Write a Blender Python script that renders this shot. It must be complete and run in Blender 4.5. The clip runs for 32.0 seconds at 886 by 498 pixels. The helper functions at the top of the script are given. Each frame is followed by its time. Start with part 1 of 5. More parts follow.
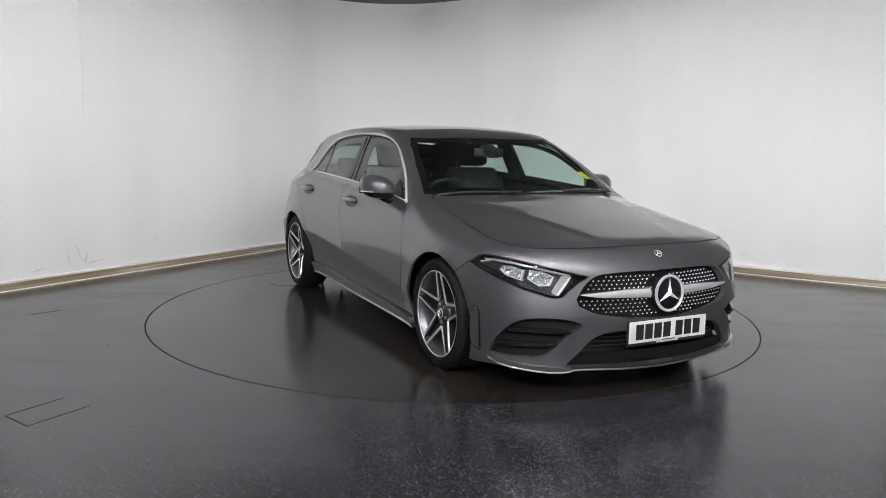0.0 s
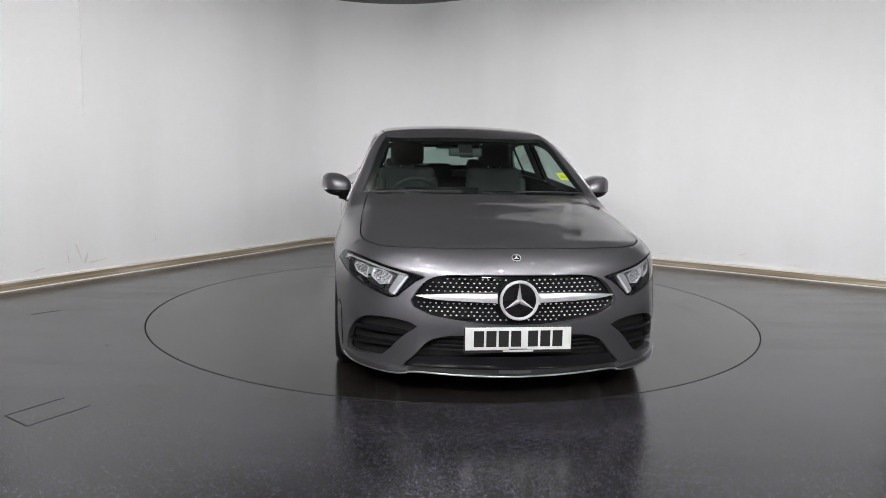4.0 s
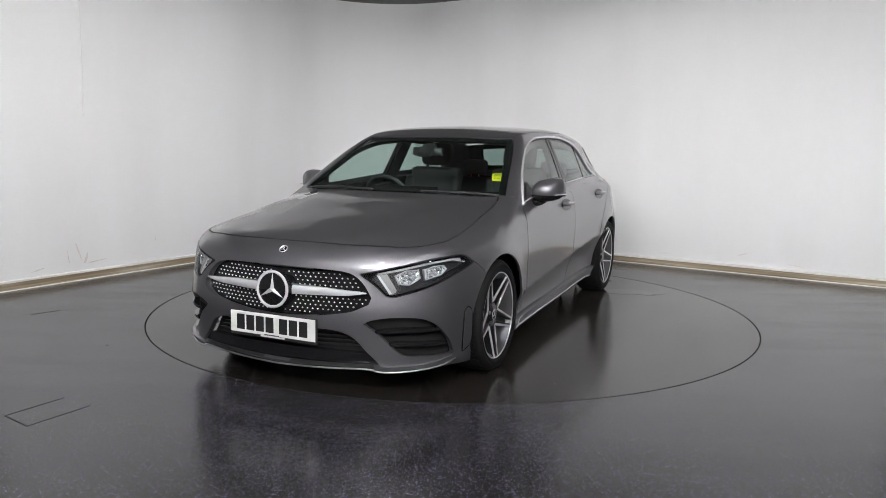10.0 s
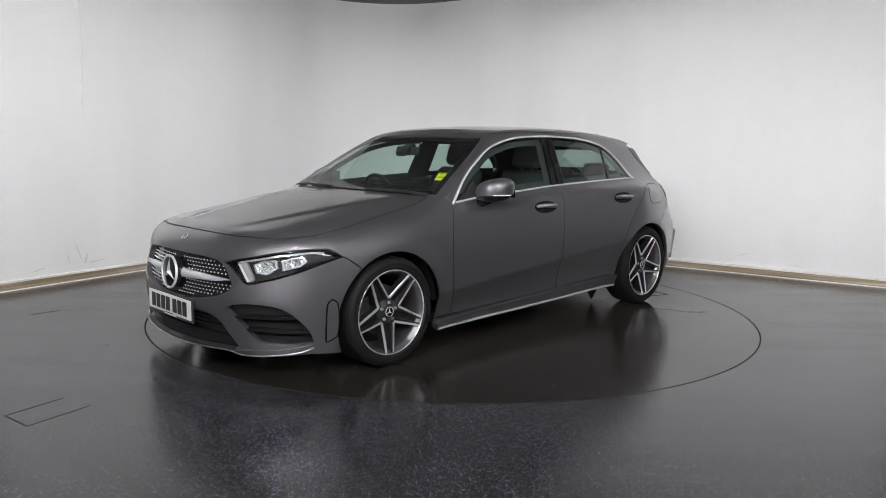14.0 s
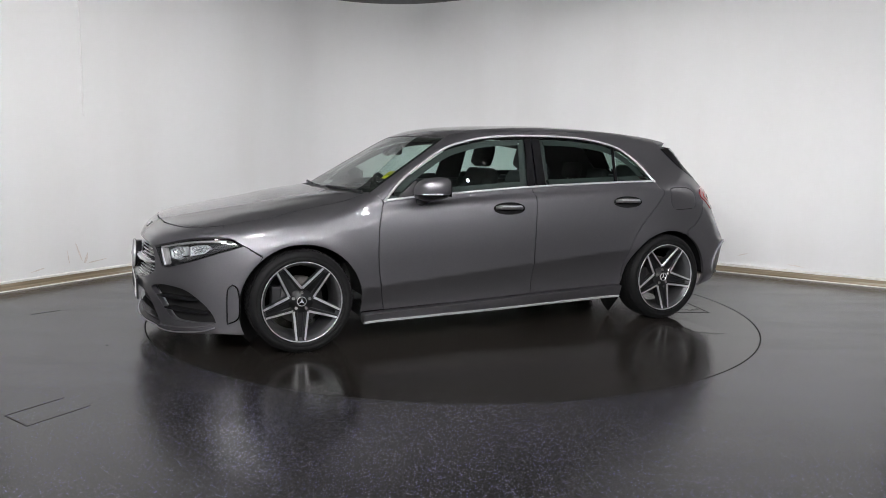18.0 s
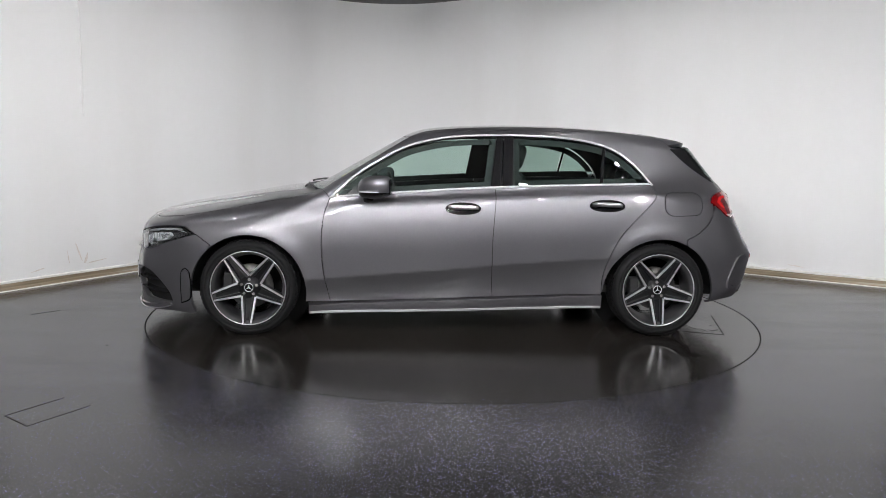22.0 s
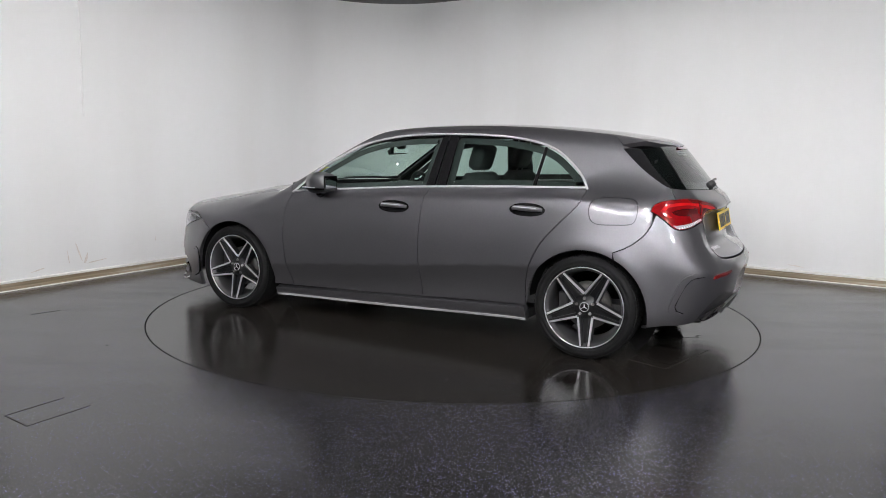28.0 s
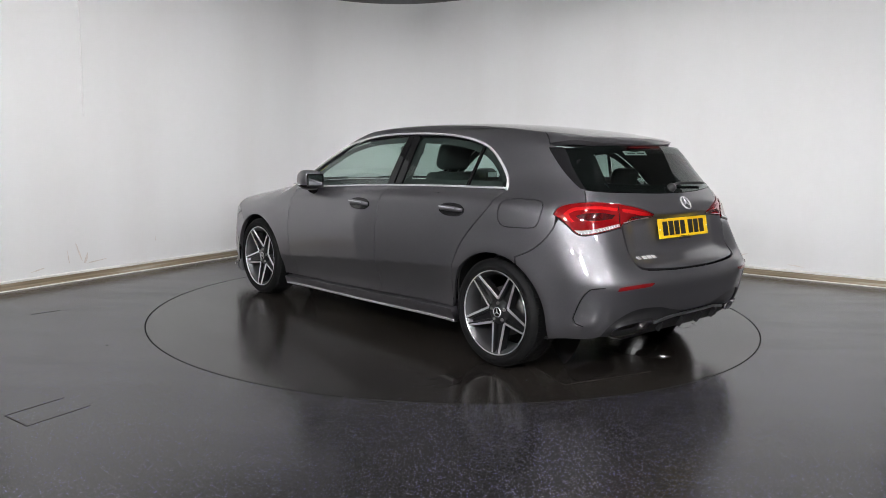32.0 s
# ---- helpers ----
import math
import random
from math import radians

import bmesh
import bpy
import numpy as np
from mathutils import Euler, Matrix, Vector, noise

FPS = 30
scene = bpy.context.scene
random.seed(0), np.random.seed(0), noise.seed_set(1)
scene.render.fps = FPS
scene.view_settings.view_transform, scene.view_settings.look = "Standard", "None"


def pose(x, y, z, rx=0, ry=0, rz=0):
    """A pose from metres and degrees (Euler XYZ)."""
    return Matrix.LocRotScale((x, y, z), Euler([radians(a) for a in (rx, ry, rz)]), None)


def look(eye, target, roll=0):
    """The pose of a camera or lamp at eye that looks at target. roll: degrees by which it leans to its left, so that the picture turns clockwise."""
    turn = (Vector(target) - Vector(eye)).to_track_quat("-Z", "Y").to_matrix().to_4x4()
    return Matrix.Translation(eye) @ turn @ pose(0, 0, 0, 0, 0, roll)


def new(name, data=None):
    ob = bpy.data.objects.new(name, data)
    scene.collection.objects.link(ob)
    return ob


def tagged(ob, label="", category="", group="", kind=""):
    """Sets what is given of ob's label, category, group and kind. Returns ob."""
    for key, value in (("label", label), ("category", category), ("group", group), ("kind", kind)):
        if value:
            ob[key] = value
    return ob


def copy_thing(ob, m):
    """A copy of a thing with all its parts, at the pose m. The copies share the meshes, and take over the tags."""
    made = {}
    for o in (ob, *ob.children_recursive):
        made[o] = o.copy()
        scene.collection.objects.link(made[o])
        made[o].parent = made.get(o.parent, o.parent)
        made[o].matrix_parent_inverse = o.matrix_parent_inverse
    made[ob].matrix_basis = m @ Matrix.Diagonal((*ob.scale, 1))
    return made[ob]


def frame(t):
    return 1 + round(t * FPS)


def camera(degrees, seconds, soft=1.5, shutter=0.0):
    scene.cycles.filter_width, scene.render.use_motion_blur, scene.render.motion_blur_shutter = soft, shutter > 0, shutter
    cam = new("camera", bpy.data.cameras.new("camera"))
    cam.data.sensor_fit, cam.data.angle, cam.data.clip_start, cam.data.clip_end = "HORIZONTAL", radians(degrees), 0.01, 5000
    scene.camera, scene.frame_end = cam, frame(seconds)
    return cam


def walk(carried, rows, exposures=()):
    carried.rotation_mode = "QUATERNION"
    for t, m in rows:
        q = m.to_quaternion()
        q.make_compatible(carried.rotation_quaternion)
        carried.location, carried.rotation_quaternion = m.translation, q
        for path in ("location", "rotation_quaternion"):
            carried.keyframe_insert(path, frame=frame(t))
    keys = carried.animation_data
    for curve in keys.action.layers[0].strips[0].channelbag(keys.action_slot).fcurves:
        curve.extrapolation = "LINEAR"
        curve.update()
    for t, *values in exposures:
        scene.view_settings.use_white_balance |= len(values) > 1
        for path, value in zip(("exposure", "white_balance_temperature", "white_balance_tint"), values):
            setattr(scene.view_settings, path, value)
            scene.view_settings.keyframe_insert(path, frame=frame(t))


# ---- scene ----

from mathutils.geometry import delaunay_2d_cdt

# ---- the camera, which stands still ----
cam = camera(60.478, 32.0, soft=.8)
EYE = Vector((0.0, -5.8574, 1.2696))
YAW, PITCH = radians(-0.747), radians(-7.8759)
AIM = EYE + Vector((math.sin(YAW) * math.cos(PITCH), math.cos(YAW) * math.cos(PITCH), math.sin(PITCH)))
walk(cam, [(0, look(EYE, AIM, 0.991)), (32, look(EYE, AIM, 0.991))], [(0, 0.0), (32, 0.0)])

# ---- world: a closed room, hardly any stray light ----
world = bpy.data.worlds.new("world")
scene.world = world
world.use_nodes = True
world.node_tree.nodes["Background"].inputs[0].default_value = (0.05, 0.05, 0.05, 1)
world.node_tree.nodes["Background"].inputs[1].default_value = 0.2


# ---- materials ----
def material(name, colour=(.5, .5, .5), rough=.5, metal=0.0, coat=0.0, glow=0.0, grain=0.0, scale=60.0, bump=0.0, spread=0.0):
    """A plain surface with fine grain: colour and roughness vary at two scales, with a little relief."""
    m = bpy.data.materials.new(name)
    m.use_nodes = True
    n, l = m.node_tree.nodes, m.node_tree.links
    b = n["Principled BSDF"]
    b.inputs["Base Color"].default_value = (*colour, 1)
    b.inputs["Roughness"].default_value = rough
    b.inputs["Metallic"].default_value = metal
    b.inputs["Coat Weight"].default_value = coat
    b.inputs["Coat Roughness"].default_value = .02
    if glow:
        b.inputs["Emission Color"].default_value = (*colour, 1)
        b.inputs["Emission Strength"].default_value = glow
    if grain or bump or spread:
        co = n.new("ShaderNodeTexCoord")
        fine, wide = n.new("ShaderNodeTexNoise"), n.new("ShaderNodeTexNoise")
        fine.inputs["Scale"].default_value, wide.inputs["Scale"].default_value = scale, scale * .06
        fine.inputs["Detail"].default_value = wide.inputs["Detail"].default_value = 4
        mix = n.new("ShaderNodeMath")
        mix.operation = "MULTIPLY_ADD"
        mix.inputs[1].default_value = .5
        half = n.new("ShaderNodeMath")
        half.operation = "MULTIPLY"
        half.inputs[1].default_value = .5
        l.new(co.outputs["Object"], fine.inputs["Vector"])
        l.new(co.outputs["Object"], wide.inputs["Vector"])
        l.new(wide.outputs["Fac"], half.inputs[0])
        l.new(fine.outputs["Fac"], mix.inputs[0])
        l.new(half.outputs[0], mix.inputs[2])
        if grain:
            r = n.new("ShaderNodeMapRange")
            r.inputs["From Min"].default_value, r.inputs["From Max"].default_value = .3, .7
            r.inputs["To Min"].default_value, r.inputs["To Max"].default_value = 1 - grain, 1 + grain
            mul = n.new("ShaderNodeVectorMath")
            mul.operation = "SCALE"
            mul.inputs[0].default_value = colour
            l.new(mix.outputs[0], r.inputs["Value"])
            l.new(r.outputs[0], mul.inputs["Scale"])
            l.new(mul.outputs[0], b.inputs["Base Color"])
        if spread:
            r = n.new("ShaderNodeMapRange")
            r.inputs["From Min"].default_value, r.inputs["From Max"].default_value = .3, .7
            r.inputs["To Min"].default_value, r.inputs["To Max"].default_value = max(0, rough - spread), rough + spread
            l.new(mix.outputs[0], r.inputs["Value"])
            l.new(r.outputs[0], b.inputs["Roughness"])
        if bump:
            k = n.new("ShaderNodeBump")
            k.inputs["Strength"].default_value, k.inputs["Distance"].default_value = min(1, bump), .002
            l.new(mix.outputs[0], k.inputs["Height"])
            l.new(k.outputs[0], b.inputs["Normal"])
    return m


def glass_material(name, colour, rough=0.0):
    """Thin tinted glass: straight through, with a mirror's gloss."""
    m = bpy.data.materials.new(name)
    m.use_nodes = True
    n, l = m.node_tree.nodes, m.node_tree.links
    n.remove(n["Principled BSDF"])
    t, g, x, f, p, a = (n.new("ShaderNode" + k) for k in ("BsdfTransparent", "BsdfGlossy", "MixShader", "LayerWeight", "Math", "Math"))
    t.inputs["Color"].default_value = (*colour, 1)
    g.inputs["Roughness"].default_value = rough
    f.inputs["Blend"].default_value = .5
    p.operation, p.inputs[1].default_value = "POWER", 4.0
    a.operation, a.inputs[1].default_value, a.inputs[2].default_value = "MULTIPLY_ADD", .9, .075
    l.new(f.outputs["Facing"], p.inputs[0])
    l.new(p.outputs[0], a.inputs[0])
    l.new(a.outputs[0], x.inputs[0])
    l.new(t.outputs[0], x.inputs[1])
    l.new(g.outputs[0], x.inputs[2])
    l.new(x.outputs[0], n["Material Output"].inputs["Surface"])
    return m


PAINT = material("grey_metallic_paint", (.176, .173, .185), .43, .84, 1.0, grain=.06, scale=1800)
PAINT.node_tree.nodes["Principled BSDF"].inputs["Coat IOR"].default_value = 1.62
BLACK = material("gloss_black", (.010, .010, .011), .05)
PLASTIC = material("black_plastic", (.022, .022, .023), .45, grain=.15, scale=300, bump=.3)
RUBBER = material("tyre_rubber", (.008, .008, .0085), .72, grain=.3, scale=120, bump=.3, spread=.1)
BRIGHT = material("bright_trim", (.86, .86, .88), .22, .5, .6)
CHROME = material("chrome", (.82, .82, .84), .08, 1.0, spread=.03, scale=40)
SATIN = material("satin_silver", (.80, .80, .82), .30, 1.0)
LAMPSILVER = material("lamp_silver", (.82, .83, .85), .22, .55, .3)
CRYSTAL = material("crystal_reflector", (.88, .89, .91), .12, .75, .5)
STUD = material("bright_stud", (.88, .88, .90), .35, .35, .5)
MACHINED = material("machined_alloy", (.82, .82, .84), .30, .8, .4, grain=.03, scale=400)
BARREL = material("silver_barrel", (.16, .16, .165), .35, .8, .2, grain=.08, scale=200)
ALLOY = material("black_painted_alloy", (.010, .010, .011), .30, 0, .3, grain=.08, scale=200)
STEEL = material("brushed_steel", (.33, .32, .31), .4, 1.0, grain=.15, scale=150)
RUBBER.node_tree.nodes["Principled BSDF"].inputs["Specular IOR Level"].default_value = .22
CLOTH = material("black_upholstery", (.042, .042, .044), .8, grain=.3, scale=250, bump=.6)
LINING = material("dark_lining", (.055, .055, .057), .9, grain=.2, scale=200)
GLASS = glass_material("green_tinted_glass", (.76, .88, .83))
DARKGLASS = glass_material("privacy_glass", (.60, .72, .67))
REARGLASS = glass_material("dark_rear_glass", (.40, .49, .46))
CLEAR = glass_material("clear_lens", (.95, .96, .97))
RED = material("red_lens", (.20, .003, .005), .06, 0, 1.0)
REDGLOW = material("bright_red_lens", (.50, .008, .010), .1, 0, 1.0)
WHITELENS = material("white_lens", (.78, .79, .82), .12, 0, 1.0, bump=.4, scale=400)
GREYLENS = material("grey_lens", (.40, .39, .39), .12, 0, 1.0, bump=.6, scale=300)
YELLOW = material("yellow_plate", (.85, .55, .012), .4, grain=.03, scale=40)
WHITE = material("white_plate", (.74, .74, .72), .4, grain=.03, scale=40)
INK = material("black_letter_bars", (.012, .012, .012), .45, grain=.05)
NOTE = material("yellow_paper", (.85, .82, .02), .7, grain=.05, scale=50)

# ---- the car's form: one smooth body, from which every panel is cut ----
def spline(pts, n=1500):
    """A natural cubic through the points, as a quick table."""
    x, y = (np.array(a, float) for a in zip(*sorted(pts)))
    h = np.diff(x)
    m = len(x)
    A, r = np.eye(m), np.zeros(m)
    for i in range(1, m - 1):
        A[i, i - 1:i + 2] = h[i - 1], 2 * (h[i - 1] + h[i]), h[i]
        r[i] = 3 * ((y[i + 1] - y[i]) / h[i] - (y[i] - y[i - 1]) / h[i - 1])
    c = np.linalg.solve(A, r)
    b = np.diff(y) / h - h * (2 * c[:-1] + c[1:]) / 3
    d = np.diff(c) / (3 * h)
    q = np.linspace(x[0], x[-1], n)
    i = np.clip(np.searchsorted(x, q) - 1, 0, m - 2)
    e = q - x[i]
    v = y[i] + b[i] * e + c[i] * e ** 2 + d[i] * e ** 3
    return lambda s: np.interp(s, q, v)


def smax(a, b, k):
    h = np.clip(0.5 + 0.5 * (a - b) / k, 0, 1)
    return b + (a - b) * h + k * h * (1 - h)


def smin(a, b, k):
    return -smax(-a, -b, k)


def ramp(v, a, b):
    s = np.clip((v - a) / (b - a), 0, 1)
    return s * s * (3 - 2 * s)


PLAN = spline([(2.4, .80), (2.0, .845), (1.71, .868), (1.37, .893), (.8, .886), (0, .884), (-.8, .886), (-1.37, .898), (-1.7, .872), (-2.0, .80), (-2.3, .70)])
SECT = spline([(.05, -.10), (.12, -.06), (.2, -.022), (.30, -.013), (.38, -.009), (.46, -.006), (.55, -.002), (.62, .001), (.69, 0), (.76, -.005), (.82, -.013), (.86, -.021), (.895, -.032), (.925, -.052), (.96, -.085), (1.1, -.22)])
NOSE = spline([(.0, 2.10), (.10, 2.17), (.16, 2.235), (.22, 2.245), (.32, 2.255), (.42, 2.262), (.53, 2.245), (.62, 2.228), (.70, 2.205), (.76, 2.16), (.85, 2.03), (1.0, 1.7)])
TAIL = spline([(.0, -1.95), (.12, -2.03), (.22, -2.10), (.35, -2.155), (.48, -2.168), (.56, -2.168), (.63, -2.118), (.68, -2.075), (.76, -2.058), (.87, -2.038), (.93, -2.028), (.98, -2.008), (1.05, -1.93), (1.2, -1.80)])
FLANK = spline([(.0, -1.95), (.12, -2.03), (.22, -2.10), (.35, -2.155), (.48, -2.168), (.56, -2.164), (.63, -2.124), (.70, -2.086), (.78, -2.045), (.87, -1.997), (.93, -1.966), (.98, -1.935), (1.05, -1.88), (1.2, -1.75)])
BONNET = spline([(2.4, .52), (2.3, .64), (2.2, .725), (2.09, .782), (1.95, .812), (1.73, .853), (1.5, .891), (1.28, .931), (1.1, .949), (.9, .957), (0, .965), (-1.2, 1.01), (-1.7, 1.01), (-2.1, .99), (-2.4, .97)])
ROOF = spline([(1.3, 1.0), (.8, 1.20), (.5, 1.31), (.3, 1.362), (.1, 1.392), (-.2, 1.410), (-.5, 1.416), (-.86, 1.408), (-1.29, 1.376), (-1.5, 1.348), (-1.75, 1.300), (-2.0, 1.24)])
SHOULDER = spline([(1.1, .885), (.837, .895), (.60, .917), (.375, .933), (.05, .954), (-.261, .972), (-.786, .992), (-1.322, 1.004), (-1.7, 1.0)])
RAIL = spline([(1.2, .82), (.8, .803), (.2, .790), (-.4, .784), (-.9, .772), (-1.3, .744), (-1.6, .70), (-1.8, .655), (-2.1, .58)])


def form(p):
    """Below zero inside the car's skin. x forward, y to its left, z up."""
    x, y, z = p[..., 0], p[..., 1], p[..., 2]
    a = np.abs(y)
    lean = .06 * ramp(-x, 1.25, 1.85) * ramp(z, .55, .95)
    side = a - (PLAN(x) + SECT(z + .05 * x) - lean)
    # flared wheel arches
    for hub in (1.3645, -1.3645):
        r = np.hypot(x - hub, z - .305)
        side = side - .013 * np.exp(-((r - .372) / .075) ** 2) * ramp(z, .10, .22)
    # below a rising crease the doors turn in
    below = .455 - .083 * x - z
    fold = .5 * (below + np.sqrt(below ** 2 + .00003))
    side = side + .056 * np.tanh(7.0 * fold) * ramp(-np.abs(x), -1.30, -1.0)
    nose = x - NOSE(z) + .30 * a ** 2 + .75 * a ** 8
    round_ = ramp(a, .46, .66)
    tail = TAIL(z) + round_ * (FLANK(z) - TAIL(z)) - x + (.17 + .12 * ramp(z, .58, .78) * (1 - round_)) * a ** 2 + .45 * a ** 8
    under = .556 - z
    tail = tail + .15 * (.5 * (under + np.sqrt(under ** 2 + .00006)))
    tail = tail + .042 * ramp(-a, -.52, -.40) * ramp(z, .63, .70) * ramp(-z, -.91, -.87)
    crest = .24 + .30 * (2.12 - x)
    mid = ramp(-x, -1.0, -.65) * ramp(x, -1.85, -1.15)
    cover = BONNET(x) + .006 * ramp(crest - a, -.05, .03) * ramp(x, .9, 1.1) * ramp(-x, -2.12, -1.9) - .010 * ramp(x, .95, 1.3) - .032 * a ** 2 - .22 * a ** 6
    bonnet = z - cover - mid * (SHOULDER(x) - .024 - cover)
    low = smax(smax(side, nose, .07), tail, .09)
    low = smax(low, bonnet, .085 - .067 * mid)
    cab = a - (RAIL(x) - .40 * (np.maximum(z, .91) - .96) - .16 * np.maximum(z - 1.0, 0) ** 2)
    screen = (x - (1.035 - .15 * a ** 2 - .10 * a ** 6 - 1.74 * (z - .935))) * .45
    roof = z - ROOF(x) + .075 * a ** 2 + .18 * a ** 6
    hatch = ((-1.935 + .25 * a ** 2 + .5 * a ** 6 + .82 * (z - 1.02)) - x) * .75
    top = smax(smax(cab, roof, .075), screen, .035)
    top = smax(top, hatch, .05)
    top = smax(top, BONNET(x) - .035 - .06 * mid - .12 * a ** 2 - z, .03)
    return smin(low, top, .014 + .05 * ramp(-x, .2, 1.2) + .13 * ramp(-x, .95, 1.6) * ramp(x, -1.98, -1.65) - .03 * ramp(-x, 1.7, 1.95) + .05 * ramp(x, .5, .85))


def slope(p, e=.003):
    g = np.stack([form(p + d) - form(p - d) for d in np.eye(3) * e], -1)
    return g / np.maximum(np.linalg.norm(g, axis=-1, keepdims=True), 1e-9)


def meet(o, d, far=2.2, n=90):
    """Where rays from outside first enter the skin."""
    lo, hi = np.zeros(len(o)), np.full(len(o), far)
    found = np.zeros(len(o), bool)
    last = np.zeros(len(o))
    for s in np.linspace(0, far, n)[1:]:
        f = form(o + d * s) < 0
        now = f & ~found
        hi[now], lo[now] = s, last[now]
        found |= f
        last[:] = s
    for _ in range(22):
        mid = (lo + hi) / 2
        f = form(o + d * mid[:, None]) < 0
        hi, lo = np.where(f, mid, hi), np.where(f, lo, mid)
    return o + d * hi[:, None]


T30 = math.radians(34)


class Side:
    """Seen square from the car's left: (x, z)."""
    @staticmethod
    def rays(q):
        o = np.stack([q[:, 0], np.full(len(q), 1.25), q[:, 1]], -1)
        return o, np.tile([0., -1., 0.], (len(q), 1))

    @staticmethod
    def flat(p):
        return p[:, [0, 2]]


class Slant:
    """Seen from the left and above."""
    @staticmethod
    def rays(q):
        d = np.array([0, -math.cos(T30), -math.sin(T30)])
        u = np.array([0, -math.sin(T30), math.cos(T30)])
        o = np.outer(q[:, 1], u) - d * 1.6 + np.stack([q[:, 0], 0 * q[:, 0], 0 * q[:, 0]], -1)
        return o, np.tile(d, (len(q), 1))

    @staticmethod
    def flat(p):
        return np.stack([p[:, 0], -p[:, 1] * math.sin(T30) + p[:, 2] * math.cos(T30)], -1)


class Above:
    @staticmethod
    def rays(q):
        return np.stack([q[:, 0], q[:, 1], np.full(len(q), 1.7)], -1), np.tile([0., 0., -1.], (len(q), 1))

    @staticmethod
    def flat(p):
        return p[:, :2]


class Round:
    """Seen from all round an upright axis: (angle about it, z)."""
    def __init__(self, cx, sign):
        self.cx, self.sign = cx, sign

    def rays(self, q):
        c, s = np.cos(q[:, 0]) * self.sign, np.sin(q[:, 0])
        o = np.stack([self.cx + 1.5 * c, 1.5 * s, q[:, 1]], -1)
        return o, np.stack([-c, -s, 0 * c], -1)

    def flat(self, p):
        return np.stack([np.arctan2(p[:, 1], (p[:, 0] - self.cx) * self.sign), p[:, 2]], -1)


class Ahead:
    """Seen square from the front (sign 1) or the back (-1): (y, z)."""
    def __init__(self, sign):
        self.sign = sign

    def rays(self, q):
        o = np.stack([np.full(len(q), 2.7 * self.sign), q[:, 0], q[:, 1]], -1)
        return o, np.tile([-1. * self.sign, 0., 0.], (len(q), 1))

    def flat(self, p):
        return p[:, 1:]


SIDE, SLANT, ABOVE, FRONT, BACK = Side, Slant, Above, Ahead(1), Ahead(-1)
PROW, STERN = Round(1.20, 1), Round(-1.15, -1)


def curve(pts, step=.02, closed=False, sharp=38):
    """A smooth line through the points; corners of more than `sharp` degrees stay."""
    p = np.array(pts, float)
    n = len(p)
    idx = range(n) if closed else range(n - 1)

    def corner(i):
        if not closed and i in (0, n - 1):
            return True
        u, v = p[i] - p[i - 1], p[(i + 1) % n] - p[i]
        c = u @ v / (np.linalg.norm(u) * np.linalg.norm(v) + 1e-12)
        return c < math.cos(math.radians(sharp))
    out = []
    for i in idx:
        a, b = p[i], p[(i + 1) % n]
        L = np.linalg.norm(b - a)
        ma = (b - a) if corner(i) else (b - p[i - 1]) * L / (L + np.linalg.norm(a - p[i - 1]))
        j = (i + 1) % n
        mb = (b - a) if corner(j) else (p[(i + 2) % n] - a) * L / (L + np.linalg.norm(p[(i + 2) % n] - b))
        m = max(1, int(round(L / step)))
        for s in np.arange(m) / m:
            out.append((2 * s**3 - 3 * s**2 + 1) * a + (s**3 - 2 * s**2 + s) * ma + (3 * s**2 - 2 * s**3) * b + (s**3 - s**2) * mb)
    if not closed:
        out.append(p[-1])
    return np.array(out)


# ---- helpers that build ----
def mesh_of(bm, name, smooth=False):
    me = bpy.data.meshes.new(name)
    bm.to_mesh(me)
    bm.free()
    if smooth:
        me.shade_smooth()
    return me


def part(name, bm, material, parent=None, label="", smooth=False):
    """Links a bmesh, or a mesh, as one object under a thing or a part."""
    me = bm if isinstance(bm, bpy.types.Mesh) else mesh_of(bm, name, smooth)
    if material and not me.materials:
        me.materials.append(material)
    ob = new(name, me)
    ob.parent = parent
    if label:
        ob["label"] = label
    return ob


def box(bm, c, s, turn=None, bevel=0.0):
    m = Matrix.Translation(c) @ (turn or Matrix()) @ Matrix.Diagonal((*s, 1))
    g = bmesh.ops.create_cube(bm, size=1, matrix=m)
    if bevel:
        es = list({e for v in g["verts"] for e in v.link_edges})
        bmesh.ops.bevel(bm, geom=es, offset=bevel, segments=2, affect="EDGES", profile=.5)
    return bm


def boxed(c, s, turn=None, bevel=0.0):
    return box(bmesh.new(), c, s, turn, bevel)


def lathe(profile, n=48, axis="Y", arc=(0, 2 * math.pi)):
    """Turns (along, radius) points about an axis through the origin."""
    full = abs(arc[1] - arc[0] - 2 * math.pi) < 1e-6
    m = n if full else n + 1
    vs, fs = [], []
    for i in range(m):
        a = arc[0] + (arc[1] - arc[0]) * i / n
        c, s = math.cos(a), math.sin(a)
        for u, r in profile:
            vs.append({"Y": (r * c, u, r * s), "Z": (r * c, r * s, u), "X": (u, r * c, r * s)}[axis])
    k = len(profile)
    for i in range(n):
        j = (i + 1) % m
        for q in range(k - 1):
            fs.append((i * k + q, j * k + q, j * k + q + 1, i * k + q + 1))
    me = bpy.data.meshes.new("turned")
    me.from_pydata(vs, [], fs)
    me.shade_smooth()
    return me


